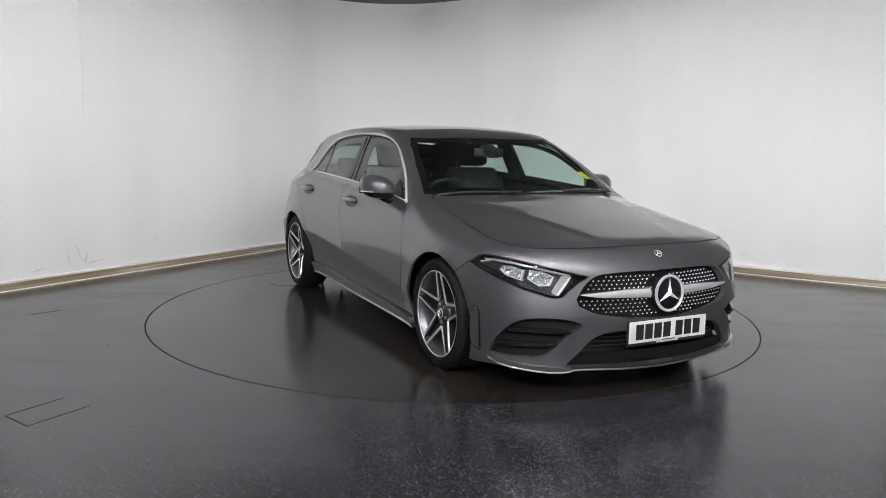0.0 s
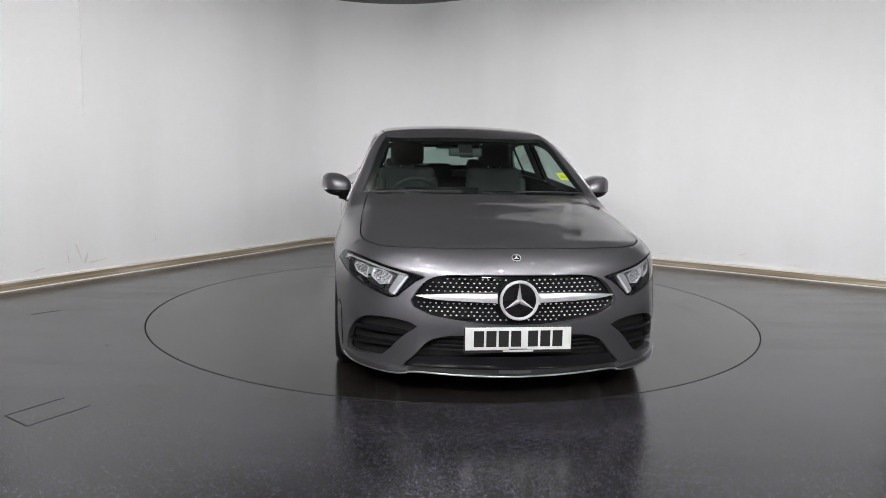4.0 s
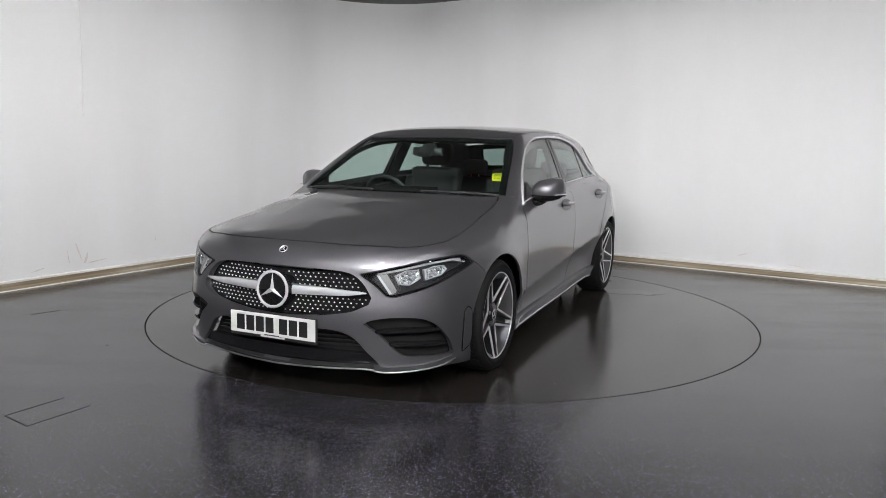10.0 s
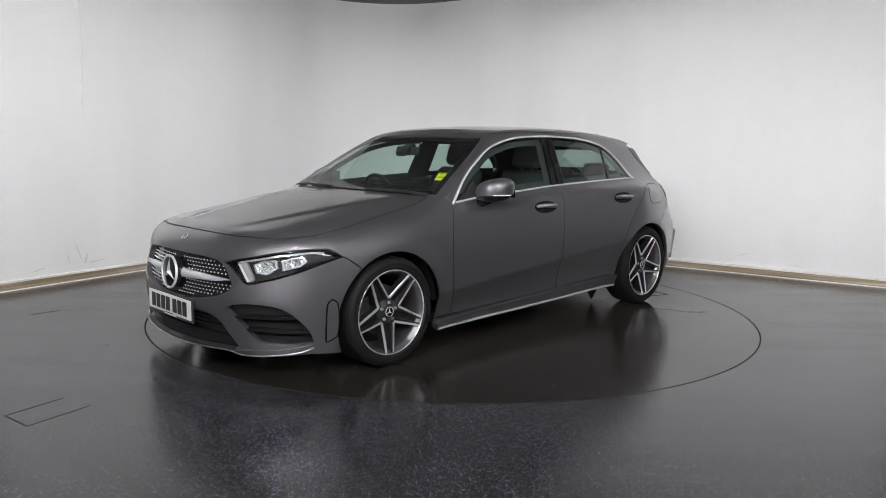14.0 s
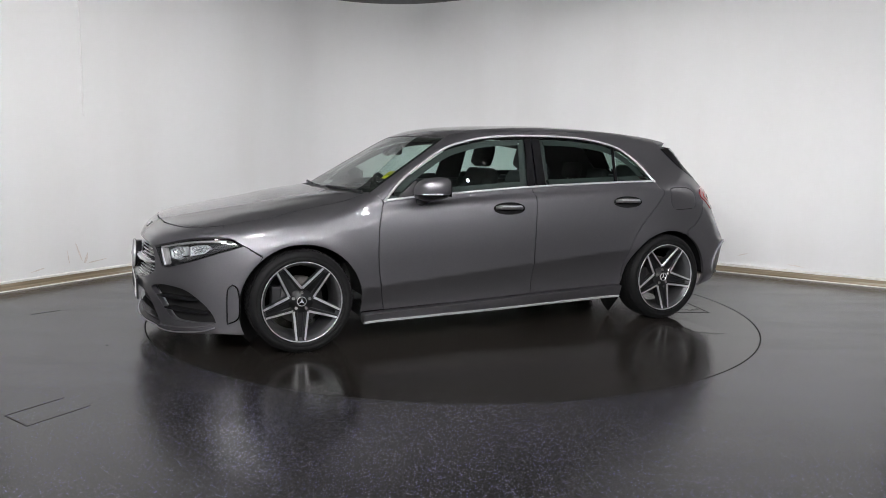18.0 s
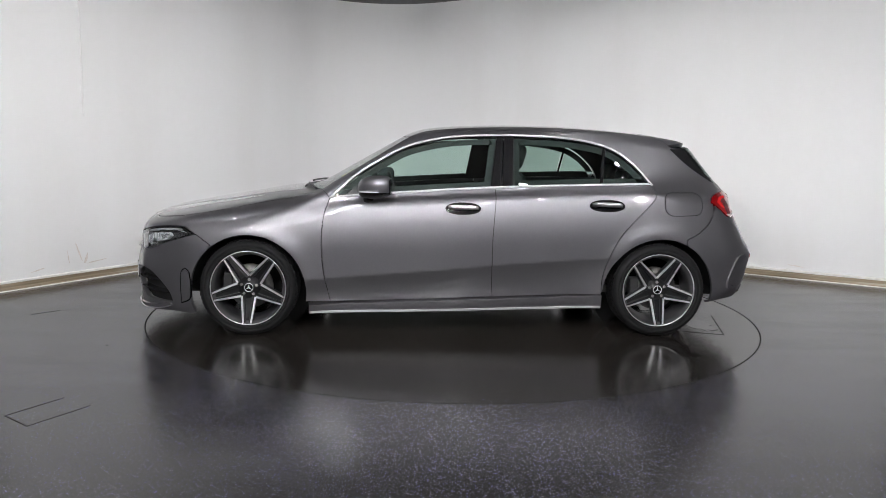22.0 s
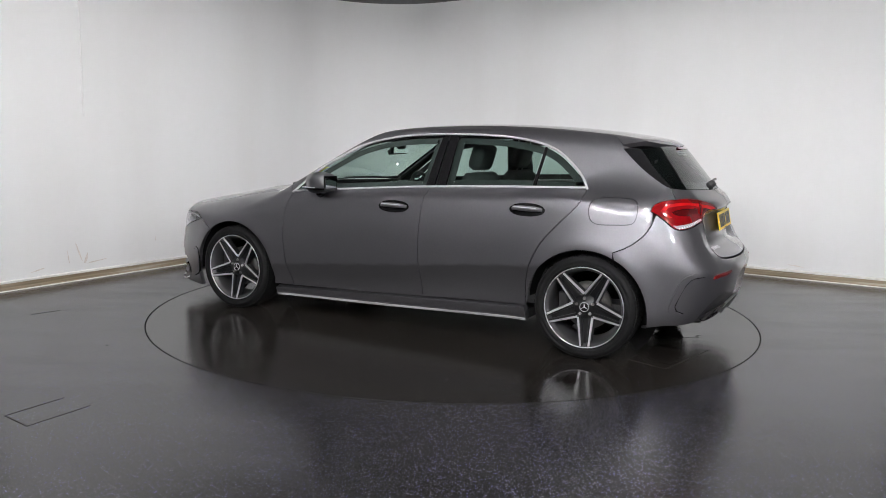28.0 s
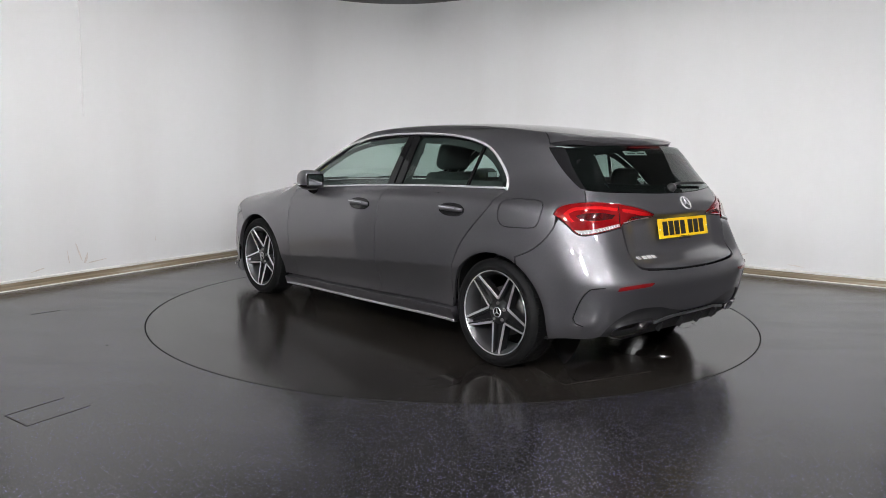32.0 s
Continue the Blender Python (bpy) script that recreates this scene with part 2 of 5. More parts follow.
def tube(points, radius, n=10, closed=False):
    """A round bar along points."""
    p = [Vector(q) for q in points]
    vs, fs = [], []
    m = len(p)
    for i, q in enumerate(p):
        a = p[(i - 1) % m] if (closed or i) else p[0]
        b = p[(i + 1) % m] if (closed or i < m - 1) else p[-1]
        d = (b - a).normalized()
        u = d.cross(Vector((0, 0, 1)))
        if u.length < 1e-3:
            u = d.cross(Vector((0, 1, 0)))
        u.normalize()
        w = d.cross(u)
        for k in range(n):
            t = 2 * math.pi * k / n
            vs.append(q + (u * math.cos(t) + w * math.sin(t)) * radius)
    for i in range(m if closed else m - 1):
        j = (i + 1) % m
        for k in range(n):
            fs.append((i * n + k, i * n + (k + 1) % n, j * n + (k + 1) % n, j * n + k))
    if not closed:
        fs += [tuple(range(n))[::-1], tuple((m - 1) * n + k for k in range(n))]
    me = bpy.data.meshes.new("bar")
    me.from_pydata(vs, [], fs)
    me.shade_smooth()
    return me


# ---- the studio: floor, turntable, white walls with a rounded corner, dark ceiling ----
RING = 2.2466
HIGH = 3.0


def floor_material(name, flecks, rough, tone, warm=(1, .97, .94)):
    """Dark vinyl with pale and blue flecks, scuffs and a dull film."""
    m = material(name, tuple(tone * c for c in warm), rough)
    n, l = m.node_tree.nodes, m.node_tree.links
    b = n["Principled BSDF"]
    co = n.new("ShaderNodeTexCoord")
    def math_node(op, a, b):
        q = n.new("ShaderNodeMath")
        q.operation = op
        for k, x in enumerate((a, b)):
            if isinstance(x, (int, float)):
                q.inputs[k].default_value = x
            else:
                l.new(x, q.inputs[k])
        return q.outputs[0]

    # two sizes of fleck, each with a strength of its own
    layers = []
    for size, radius, share, gain in ((88, .21, flecks, 1.0), (150, .26, flecks * .8, .55)):
        v = n.new("ShaderNodeTexVoronoi")
        v.inputs["Scale"].default_value = size
        l.new(co.outputs["Object"], v.inputs["Vector"])
        sep = n.new("ShaderNodeSeparateColor")
        l.new(v.outputs["Color"], sep.inputs[0])
        on_ = math_node("MULTIPLY", math_node("LESS_THAN", v.outputs["Distance"], radius), math_node("LESS_THAN", sep.outputs[0], share))
        layers.append(math_node("MULTIPLY", on_, math_node("MULTIPLY", math_node("ADD", sep.outputs[2], .15), gain)))
    both = math_node("MINIMUM", math_node("ADD", layers[0], layers[1]), 1.0)
    tint = n.new("ShaderNodeMix")
    tint.data_type = "RGBA"
    tint.inputs[6].default_value = (.58, .57, .62, 1)
    tint.inputs[7].default_value = (.25, .24, .74, 1)
    l.new(sep.outputs[1], tint.inputs[0])
    wide = n.new("ShaderNodeTexNoise")
    wide.inputs["Scale"].default_value, wide.inputs["Detail"].default_value = .9, 6
    l.new(co.outputs["Object"], wide.inputs["Vector"])
    shade = n.new("ShaderNodeMapRange")
    shade.inputs["From Min"].default_value, shade.inputs["From Max"].default_value = .35, .65
    shade.inputs["To Min"].default_value, shade.inputs["To Max"].default_value = .8, 1.25
    l.new(wide.outputs["Fac"], shade.inputs["Value"])
    base = n.new("ShaderNodeVectorMath")
    base.operation = "SCALE"
    base.inputs[0].default_value = tuple(tone * c for c in warm)
    l.new(shade.outputs[0], base.inputs["Scale"])
    mix = n.new("ShaderNodeMix")
    mix.data_type = "RGBA"
    l.new(both, mix.inputs[0])
    l.new(base.outputs[0], mix.inputs[6])
    l.new(tint.outputs[2], mix.inputs[7])
    l.new(mix.outputs[2], b.inputs["Base Color"])
    gl = n.new("ShaderNodeMapRange")
    gl.inputs["From Min"].default_value, gl.inputs["From Max"].default_value = .35, .65
    gl.inputs["To Min"].default_value, gl.inputs["To Max"].default_value = rough - .03, rough + .05
    wipe, smear, blend = n.new("ShaderNodeMapping"), n.new("ShaderNodeTexNoise"), n.new("ShaderNodeMix")
    wipe.inputs["Scale"].default_value, wipe.inputs["Rotation"].default_value = (.5, 3.2, 1), (0, 0, .5)
    smear.inputs["Scale"].default_value, smear.inputs["Detail"].default_value, smear.inputs["Distortion"].default_value = 1.6, 7, .6
    blend.inputs[0].default_value = .55
    l.new(co.outputs["Object"], wipe.inputs[0])
    l.new(wipe.outputs[0], smear.inputs["Vector"])
    l.new(wide.outputs["Fac"], blend.inputs[2])
    l.new(smear.outputs["Fac"], blend.inputs[3])
    l.new(blend.outputs[0], gl.inputs["Value"])
    l.new(gl.outputs[0], b.inputs["Roughness"])
    grit = n.new("ShaderNodeTexNoise")
    grit.inputs["Scale"].default_value, grit.inputs["Detail"].default_value = 260, 2
    l.new(co.outputs["Object"], grit.inputs["Vector"])
    k = n.new("ShaderNodeBump")
    k.inputs["Strength"].default_value, k.inputs["Distance"].default_value = .12, .0015
    l.new(grit.outputs["Fac"], k.inputs["Height"])
    l.new(k.outputs[0], b.inputs["Normal"])
    return m


VINYL = floor_material("flecked_dark_vinyl", .62, .19, .024, (1, .94, .94))
DECK = floor_material("turntable_vinyl", .02, .16, .020, (1, .88, .78))


def wall_material():
    """White paint, rolled, with faint streaks and grime near the floor."""
    m = material("white_wall_paint", (.80, .795, .79), .55)
    n, l = m.node_tree.nodes, m.node_tree.links
    b = n["Principled BSDF"]
    co = n.new("ShaderNodeTexCoord")
    mp = n.new("ShaderNodeMapping")
    mp.inputs["Scale"].default_value = (1, 1, .16)
    l.new(co.outputs["Object"], mp.inputs[0])
    a, c = n.new("ShaderNodeTexNoise"), n.new("ShaderNodeTexNoise")
    a.inputs["Scale"].default_value, a.inputs["Detail"].default_value = 1.6, 5
    c.inputs["Scale"].default_value, c.inputs["Detail"].default_value = 45, 3
    l.new(mp.outputs[0], a.inputs["Vector"])
    l.new(co.outputs["Object"], c.inputs["Vector"])
    r = n.new("ShaderNodeValToRGB")
    r.color_ramp.elements[0].position, r.color_ramp.elements[0].color = .30, (.775, .772, .770, 1)
    r.color_ramp.elements[1].position, r.color_ramp.elements[1].color = .62, (.81, .812, .816, 1)
    l.new(a.outputs["Fac"], r.inputs[0])
    l.new(r.outputs[0], b.inputs["Base Color"])
    k = n.new("ShaderNodeBump")
    k.inputs["Strength"].default_value, k.inputs["Distance"].default_value = .08, .002
    l.new(c.outputs["Fac"], k.inputs["Height"])
    l.new(k.outputs[0], b.inputs["Normal"])
    return m


WALL = wall_material()
CEILING = material("dark_ceiling_paint", (.13, .128, .125), .8, grain=.1, scale=20)
PIT = material("dark_gap", (.006, .006, .006), .9)


def skirting_material():
    """Off-white board, stained brown and yellow by water and tyres."""
    m = material("stained_skirting", (.5, .45, .36), .6)
    n, l = m.node_tree.nodes, m.node_tree.links
    b = n["Principled BSDF"]
    co = n.new("ShaderNodeTexCoord")
    mp = n.new("ShaderNodeMapping")
    mp.inputs["Scale"].default_value = (.35, .35, 16)
    l.new(co.outputs["Object"], mp.inputs[0])
    a = n.new("ShaderNodeTexNoise")
    a.inputs["Scale"].default_value, a.inputs["Detail"].default_value = 2.5, 8
    l.new(mp.outputs[0], a.inputs["Vector"])
    r = n.new("ShaderNodeValToRGB")
    e = r.color_ramp.elements
    e[0].position, e[0].color = .30, (.22, .17, .11, 1)
    e[1].position, e[1].color = .70, (.60, .55, .46, 1)
    mid = e.new(.5)
    mid.color = (.33, .265, .18, 1)
    l.new(a.outputs["Fac"], r.inputs[0])
    l.new(r.outputs[0], b.inputs["Base Color"])
    return m


SKIRT = skirting_material()

# the two far walls meet almost square
A = Vector((.508, .861, 0)).normalized()               # along the left wall, away from the camera
B = Vector((.853, -.522, 0)).normalized()              # along the right wall, towards its right
CORNER = Vector((-1.203, 4.459, 0))
LONG_A, LONG_B, BEND = 11.5, 10.5, 1.15
WHITE_A, WHITE_B = 5.1, 6.4                              # the white stretch of each wall


def room_line(inset=0.0, n=14):
    """The foot of the two far walls with the rounded corner, from the left wall's near end to the right wall's far end."""
    pts = [CORNER - A * WHITE_A + B * inset]
    c = CORNER - A * BEND + B * BEND
    for i in range(n + 1):
        t = math.pi / 2 * i / n
        pts.append(c + (-B * math.cos(t) + A * math.sin(t)) * (BEND - inset))
    pts.append(CORNER + B * WHITE_B - A * inset)
    return pts


def strip(line, heights, insets=None):
    """A sheet of rows along a line of feet; line is a function of the inset."""
    bm = bmesh.new()
    rows = []
    for h, s in zip(heights, insets or [0] * len(heights)):
        rows.append([bm.verts.new(p + Vector((0, 0, h))) for p in line(s)])
    for a, b in zip(rows, rows[1:]):
        for i in range(len(a) - 1):
            bm.faces.new((a[i], a[i + 1], b[i + 1], b[i]))
    bmesh.ops.recalc_face_normals(bm, faces=bm.faces)
    return bm


SKH = .082
w = part("wall_north", strip(room_line, [SKH, HIGH + .02, HIGH + .02, SKH, SKH], [0, 0, -.15, -.15, 0]), WALL, smooth=False)
tagged(w, "white painted studio wall with a rounded corner", "wall", kind="structure")
for f in w.data.polygons:
    f.use_smooth = abs(f.normal.z) < .1
near_left, near_right = CORNER - A * LONG_A, CORNER + B * LONG_B
fourth = near_left + B * LONG_B
# added walls out of view, toned to set the car's reflections
PALEWALL = material("unseen_wall_pale", (.62, .615, .61), .6, grain=.05, scale=12)
GREYWALL = material("unseen_wall_grey", (.17, .17, .175), .6, grain=.08, scale=12)
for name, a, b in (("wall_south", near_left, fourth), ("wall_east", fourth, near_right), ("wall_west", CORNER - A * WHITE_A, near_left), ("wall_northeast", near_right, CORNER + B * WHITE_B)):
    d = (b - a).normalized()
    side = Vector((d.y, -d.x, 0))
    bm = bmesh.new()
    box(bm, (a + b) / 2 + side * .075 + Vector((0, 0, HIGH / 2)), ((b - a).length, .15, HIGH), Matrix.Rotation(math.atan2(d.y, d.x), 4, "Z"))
    tagged(part(name, bm, PALEWALL if name == "wall_south" else GREYWALL), "unseen studio wall, pale to lift the light on the car" if name == "wall_south" else "unseen wall beyond the white corner, dark to deepen reflections in the car", "wall", kind="structure")
s = part("baseboard", strip(room_line, [0, .012, .016, .066, .072, SKH, SKH + .004, SKH + .004], [.030, .030, .022, .020, .030, .030, .022, -.02]), SKIRT)
tagged(s, "stained off-white skirting board along the wall foot", "skirting board", kind="structure")
s = part("trim", strip(room_line, [.066, .070, .084, .088, .088], [.021, .033, .033, .026, -.01]), material("worn_white_trim", (.84, .83, .79), .5, grain=.12, scale=30))
tagged(s, "worn white lip on top of the skirting", "trim", kind="structure")
s = part("trim", strip(room_line, [.001, .011, .011], [.036, .036, .02]), material("worn_white_trim_low", (.82, .80, .75), .5, grain=.25, scale=30))
tagged(s, "worn white strip at the skirting foot", "trim", kind="structure")

# floor: one sheet to the walls with a round hole for the turntable
bm = bmesh.new()
n = 256
inner = [bm.verts.new(((RING + .004) * math.cos(2 * math.pi * i / n), (RING + .004) * math.sin(2 * math.pi * i / n), 0)) for i in range(n)]
down = [bm.verts.new((v.co.x, v.co.y, -.03)) for v in inner]
outer = [bm.verts.new((16 * math.cos(2 * math.pi * i / n), 16 * math.sin(2 * math.pi * i / n), 0)) for i in range(n)]
for i in range(n):
    j = (i + 1) % n
    bm.faces.new((inner[i], outer[i], outer[j], inner[j]))
    bm.faces.new((inner[j], down[j], down[i], inner[i]))
tagged(part("floor", bm, VINYL), "dark grey glossy vinyl floor with pale and blue flecks", "floor", kind="structure")
bm = bmesh.new()
bmesh.ops.create_circle(bm, cap_ends=True, segments=64, radius=RING + .1, matrix=Matrix.Translation((0, 0, -.03)))
tagged(part("turntable_pit", bm, PIT), "black pit under the turntable's edge", "pit", kind="structure")
table = tagged(new("turntable"), "round dark vinyl turntable set flush in the floor", "turntable")
me = lathe([(-.025, RING - .004), (-.002, RING - .004), (0, RING - .006), (0, 1.2), (0, .0005)], 256, "Z")
me.shade_flat()
part("deck", me, DECK, table)
part("edge_band", lathe([(-.028, RING - .003), (.0004, RING - .003), (.0009, RING - .0045), (.0004, RING - .006), (-.01, RING - .006)], 256, "Z"), PIT, table, "dark metal edge band")

bm = bmesh.new()
quad = [near_left, CORNER, near_right, fourth]
lo = [bm.verts.new(p + Vector((0, 0, HIGH))) for p in quad]
hi = [bm.verts.new(p + Vector((0, 0, HIGH + .12))) for p in quad]
bm.faces.new(lo), bm.faces.new(hi[::-1])
for i in range(4):
    bm.faces.new((lo[i], lo[(i + 1) % 4], hi[(i + 1) % 4], hi[i]))
bmesh.ops.recalc_face_normals(bm, faces=bm.faces)
tagged(part("ceiling", bm, CEILING), "grey painted studio ceiling", "ceiling", kind="structure")

# lamps: LED floods on brackets under the ceiling, turned to the walls
LAMP = material("lit_diffuser", (.995, .985, .998), .5, glow=588.0)
CASE = material("black_lamp_case", (.02, .02, .02), .4, grain=.05)


def flood(w, h):
    """A flood whose lit face measures w by h."""
    top = tagged(new("flood_light"), "black LED flood light with a lit white face", "flood light", "studio flood lights")
    bm = boxed((0, 0, .035), (w + .034, h + .034, .05), None, .008)
    for k in range(7):
        box(bm, (w * (k - 3) / 7, 0, .07), (.006, h, .03))
    part("head", bm, CASE, top)
    bm = bmesh.new()
    for sx, sy, lx, ly in ((0, .5, w + .034, .016), (0, -.5, w + .034, .016), (.5, 0, .016, h), (-.5, 0, .016, h)):
        box(bm, (sx * (w + .018), sy * (h + .018), .0), (lx, ly, .024))
    part("frame", bm, CASE, top)
    part("diffuser", boxed((0, 0, .004), (w, h, .008)), LAMP, top)
    for s in (-1, 1):
        part("bracket", boxed((s * (w / 2 + .026), 0, .10), (.012, .03, .17)), CASE, top)
    return top


SMALL = [(-2.35, -1.5, 30, 60), (-.69, -2.86, 12, 62), (1.13, -2.8, -10, 62), (2.15, -2.05, -28, 60)]
OVER = [(-1.0, -.3, 14, 66), (1.1, -.5, -24, 66)]
MIDDLE = [(-2.1, -3.8, 20, 66), (-.75, -4.1, 8, 68), (.85, -4.2, -8, 68), (2.4, -3.8, -20, 66)]
LARGE = [(-1.9, -6.2, 6, 82), (-.75, -6.5, -4, 84), (.8, -6.6, -12, 84), (2.9, -5.4, -24, 80)]
for spots, w, h in ((OVER, .125, .08), (MIDDLE, .14, .09), (SMALL, .105, .065), (LARGE, .28, .175)):
    first = None
    for x, y, yaw, tilt in spots:
        m = pose(x, y, 2.82, 0, 0, yaw) @ pose(0, 0, 0, tilt)
        if first is None:
            first = flood(w, h)
            first.matrix_basis = m
        else:
            copy_thing(first, m)
        tagged(part("lamp_rod", tube([(x, y, 2.88), (x, y, HIGH)], .015, 10), CASE), "black rod that hangs a flood light from the ceiling", "lamp rod", "lamp rods")

# marks on the floor: seams of a hatch, a cut, a bolt hole
SEAM = material("dark_seam", (.016, .013, .011), .6, grain=.5, scale=25)


def streak(name, a, b, wide, tall, label, mat, category):
    a, b = Vector(a), Vector(b)
    d = b - a
    turn = d.to_track_quat("X", "Z").to_matrix().to_4x4()
    tagged(part(name, boxed((a + b) / 2, (d.length, wide, tall), turn), mat), label, category, kind="structure")


for a, b in (((-2.04, -2.54, .001), (-1.90, -2.28, .001)), ((-1.87, -2.66, .001), (-1.72, -2.38, .001)), ((-2.04, -2.54, .001), (-1.87, -2.66, .001)), ((-3.03, -.54, .001), (-2.90, -.39, .001))):
    streak("floor_seam", a, b, .0035, .002, "dark cut seam in the vinyl floor", SEAM, "floor seam")
me = lathe([(.0005, .0001), (.002, .008), (.0005, .010)], 12, "Z")
o = tagged(part("floor_bolt", me, SEAM), "small dark bolt head in the floor", "bolt", kind="structure")
o.location = (-2.13, -1.31, 0)

for a, b in (((-1.58, .76, .001), (-1.82, .855, .001)), ((-1.82, .855, .001), (-1.975, .27, .001))):
    a, b = Vector(a), Vector(b)
    part("hatch_seam", boxed((a + b) / 2, ((b - a).length, .006, .002), (b - a).to_track_quat("X", "Z").to_matrix().to_4x4()), SEAM, table, "dark seam of a hatch in the deck")
WATER = material("thin_water_film", (.016, .014, .013), .06, bump=.25, scale=14)


def puddle(x, y, long, wide, turn, seed):
    """A thin film of water with a ragged edge."""
    vs = []
    n = 96
    for i in range(n):
        t = 2 * math.pi * i / n
        r = 1 + .30 * noise.noise((2.2 * math.cos(t), 2.2 * math.sin(t), seed)) + .18 * noise.noise((5 * math.cos(t), 5 * math.sin(t), seed + 5)) + .12 * noise.noise((19 * math.cos(t), 19 * math.sin(t), seed + 9))
        vs.append((r * long * math.cos(t), r * wide * math.sin(t), .0012))
    vs += [(p[0] * 1.01, p[1] * 1.01, .0002) for p in vs]
    me = bpy.data.meshes.new("puddle")
    me.from_pydata(vs, [], [tuple(range(n))] + [(i, n + i, n + (i + 1) % n, (i + 1) % n) for i in range(n)])
    part("puddle", me, WATER, table, "thin film of water near the wheels").matrix_basis = pose(x, y, 0, 0, 0, turn)


for k, spot in enumerate(((-1.34, 1.10, .30, .11, 100), (-1.74, .50, .24, .10, 100), (-1.66, -.02, .20, .09, 20), (-1.43, -.86, .18, .08, 70))):
    puddle(*spot, k * 3.7)

# marks on the walls: panel joints and scratches
JOINT = material("joint_white", (.86, .86, .86), .5)
SCRATCH = material("grey_scratch", (.42, .41, .40), .7)
off = .0015
streak("wall_joint", Vector((-3.26, .85, 1.46)) + B * off, Vector((-3.26, .85, 2.99)) + B * off, .003, .008, "pale upright joint between wall panels", JOINT, "wall joint")
for a, b, wd in (((.49, 3.53, 1.72), (.49, 3.53, 2.19), .004), ((2.65, 2.315, 1.05), (2.65, 2.315, 1.44), .004), ((1.68, 2.87, .67), (1.87, 2.76, .66), .003), ((1.55, 2.94, .49), (1.88, 2.75, .49), .003)):
    pa, pb = Vector(a), Vector(b)
    pa, pb = (p + A * ((CORNER - p).dot(A) - off) for p in (pa, pb))
    streak("wall_scratch", pa, pb, .003, wd, "faint grey scratch on the white wall", SCRATCH, "scratch")


SCUFF = material("brown_scuff", (.69, .635, .60), .7, grain=.2, scale=40)


def scuff(foot, along, out, length, width, turn, seed):
    """A thin ragged smear of dirt on a wall."""
    n, vs = 40, []
    up = Vector((0, 0, 1))
    for i in range(n):
        t = 2 * math.pi * i / n
        r = 1 + .45 * noise.noise((2 * math.cos(t), 2 * math.sin(t), seed)) + .3 * noise.noise((6 * math.cos(t), 6 * math.sin(t), seed))
        u, v = r * length * math.cos(t), r * width * math.sin(t)
        c, d = math.cos(turn), math.sin(turn)
        vs.append(foot + along * (u * c - v * d) + up * (u * d + v * c) + out * .0015)
    me = bpy.data.meshes.new("wall_scuff")
    me.from_pydata(vs, [], [tuple(range(n))])
    tagged(part("wall_scuff", me, SCUFF), "faint brown scuff on the white wall", "scuff", kind="structure")


for k, (far, z, ln, wd, turn) in enumerate(((4.22, .26, .09, .007, 1.9), (4.15, .19, .05, .012, 1.2), (4.32, .22, .06, .004, 1.7), (4.05, .155, .10, .005, .1), (4.6, .14, .06, .005, .2), (3.4, .30, .03, .003, 1.4))):
    scuff(CORNER - A * far + Vector((0, 0, z)), A, B, ln, wd, turn, k * 5.3)
for k, (far, z, ln, wd, turn) in enumerate(((4.1, .14, .07, .004, .1), (4.9, .20, .05, .004, .3), (5.4, .13, .08, .005, -.1), (3.4, .22, .04, .003, 1.3))):
    scuff(CORNER + B * far + Vector((0, 0, z)), B, -A, ln, wd, turn, 40 + k * 5.3)

# ---- panels: outlines laid on the skin, with turned-in edges ----
def inside(poly, q):
    """Which of the points q lie in the closed polygon."""
    x, y = q[:, 0], q[:, 1]
    ins = np.zeros(len(q), bool)
    a = poly
    b = np.roll(poly, -1, 0)
    for (x0, y0), (x1, y1) in zip(a, b):
        if y0 != y1:
            c = ((y0 > y) != (y1 > y)) & (x < (x1 - x0) * (y - y0) / (y1 - y0) + x0)
            ins ^= c
    return ins


def inset(poly, g):
    """The polygon drawn in by g."""
    area = .5 * np.sum(poly[:, 0] * np.roll(poly[:, 1], -1) - np.roll(poly[:, 0], -1) * poly[:, 1])
    d = np.roll(poly, -1, 0) - np.roll(poly, 1, 0)
    d /= np.maximum(np.linalg.norm(d, axis=1, keepdims=True), 1e-9)
    return poly + np.stack([-d[:, 1], d[:, 0]], -1) * (g if area > 0 else -g)


def tidy(poly, step):
    """Even steps along a closed polygon, keeping its corners."""
    out = [poly[0]]
    for i, p in enumerate(poly[1:]):
        if np.linalg.norm(p - out[-1]) > step * .35:
            out.append(p)
    if np.linalg.norm(out[0] - out[-1]) < step * .35:
        out.pop()
    return np.array(out)


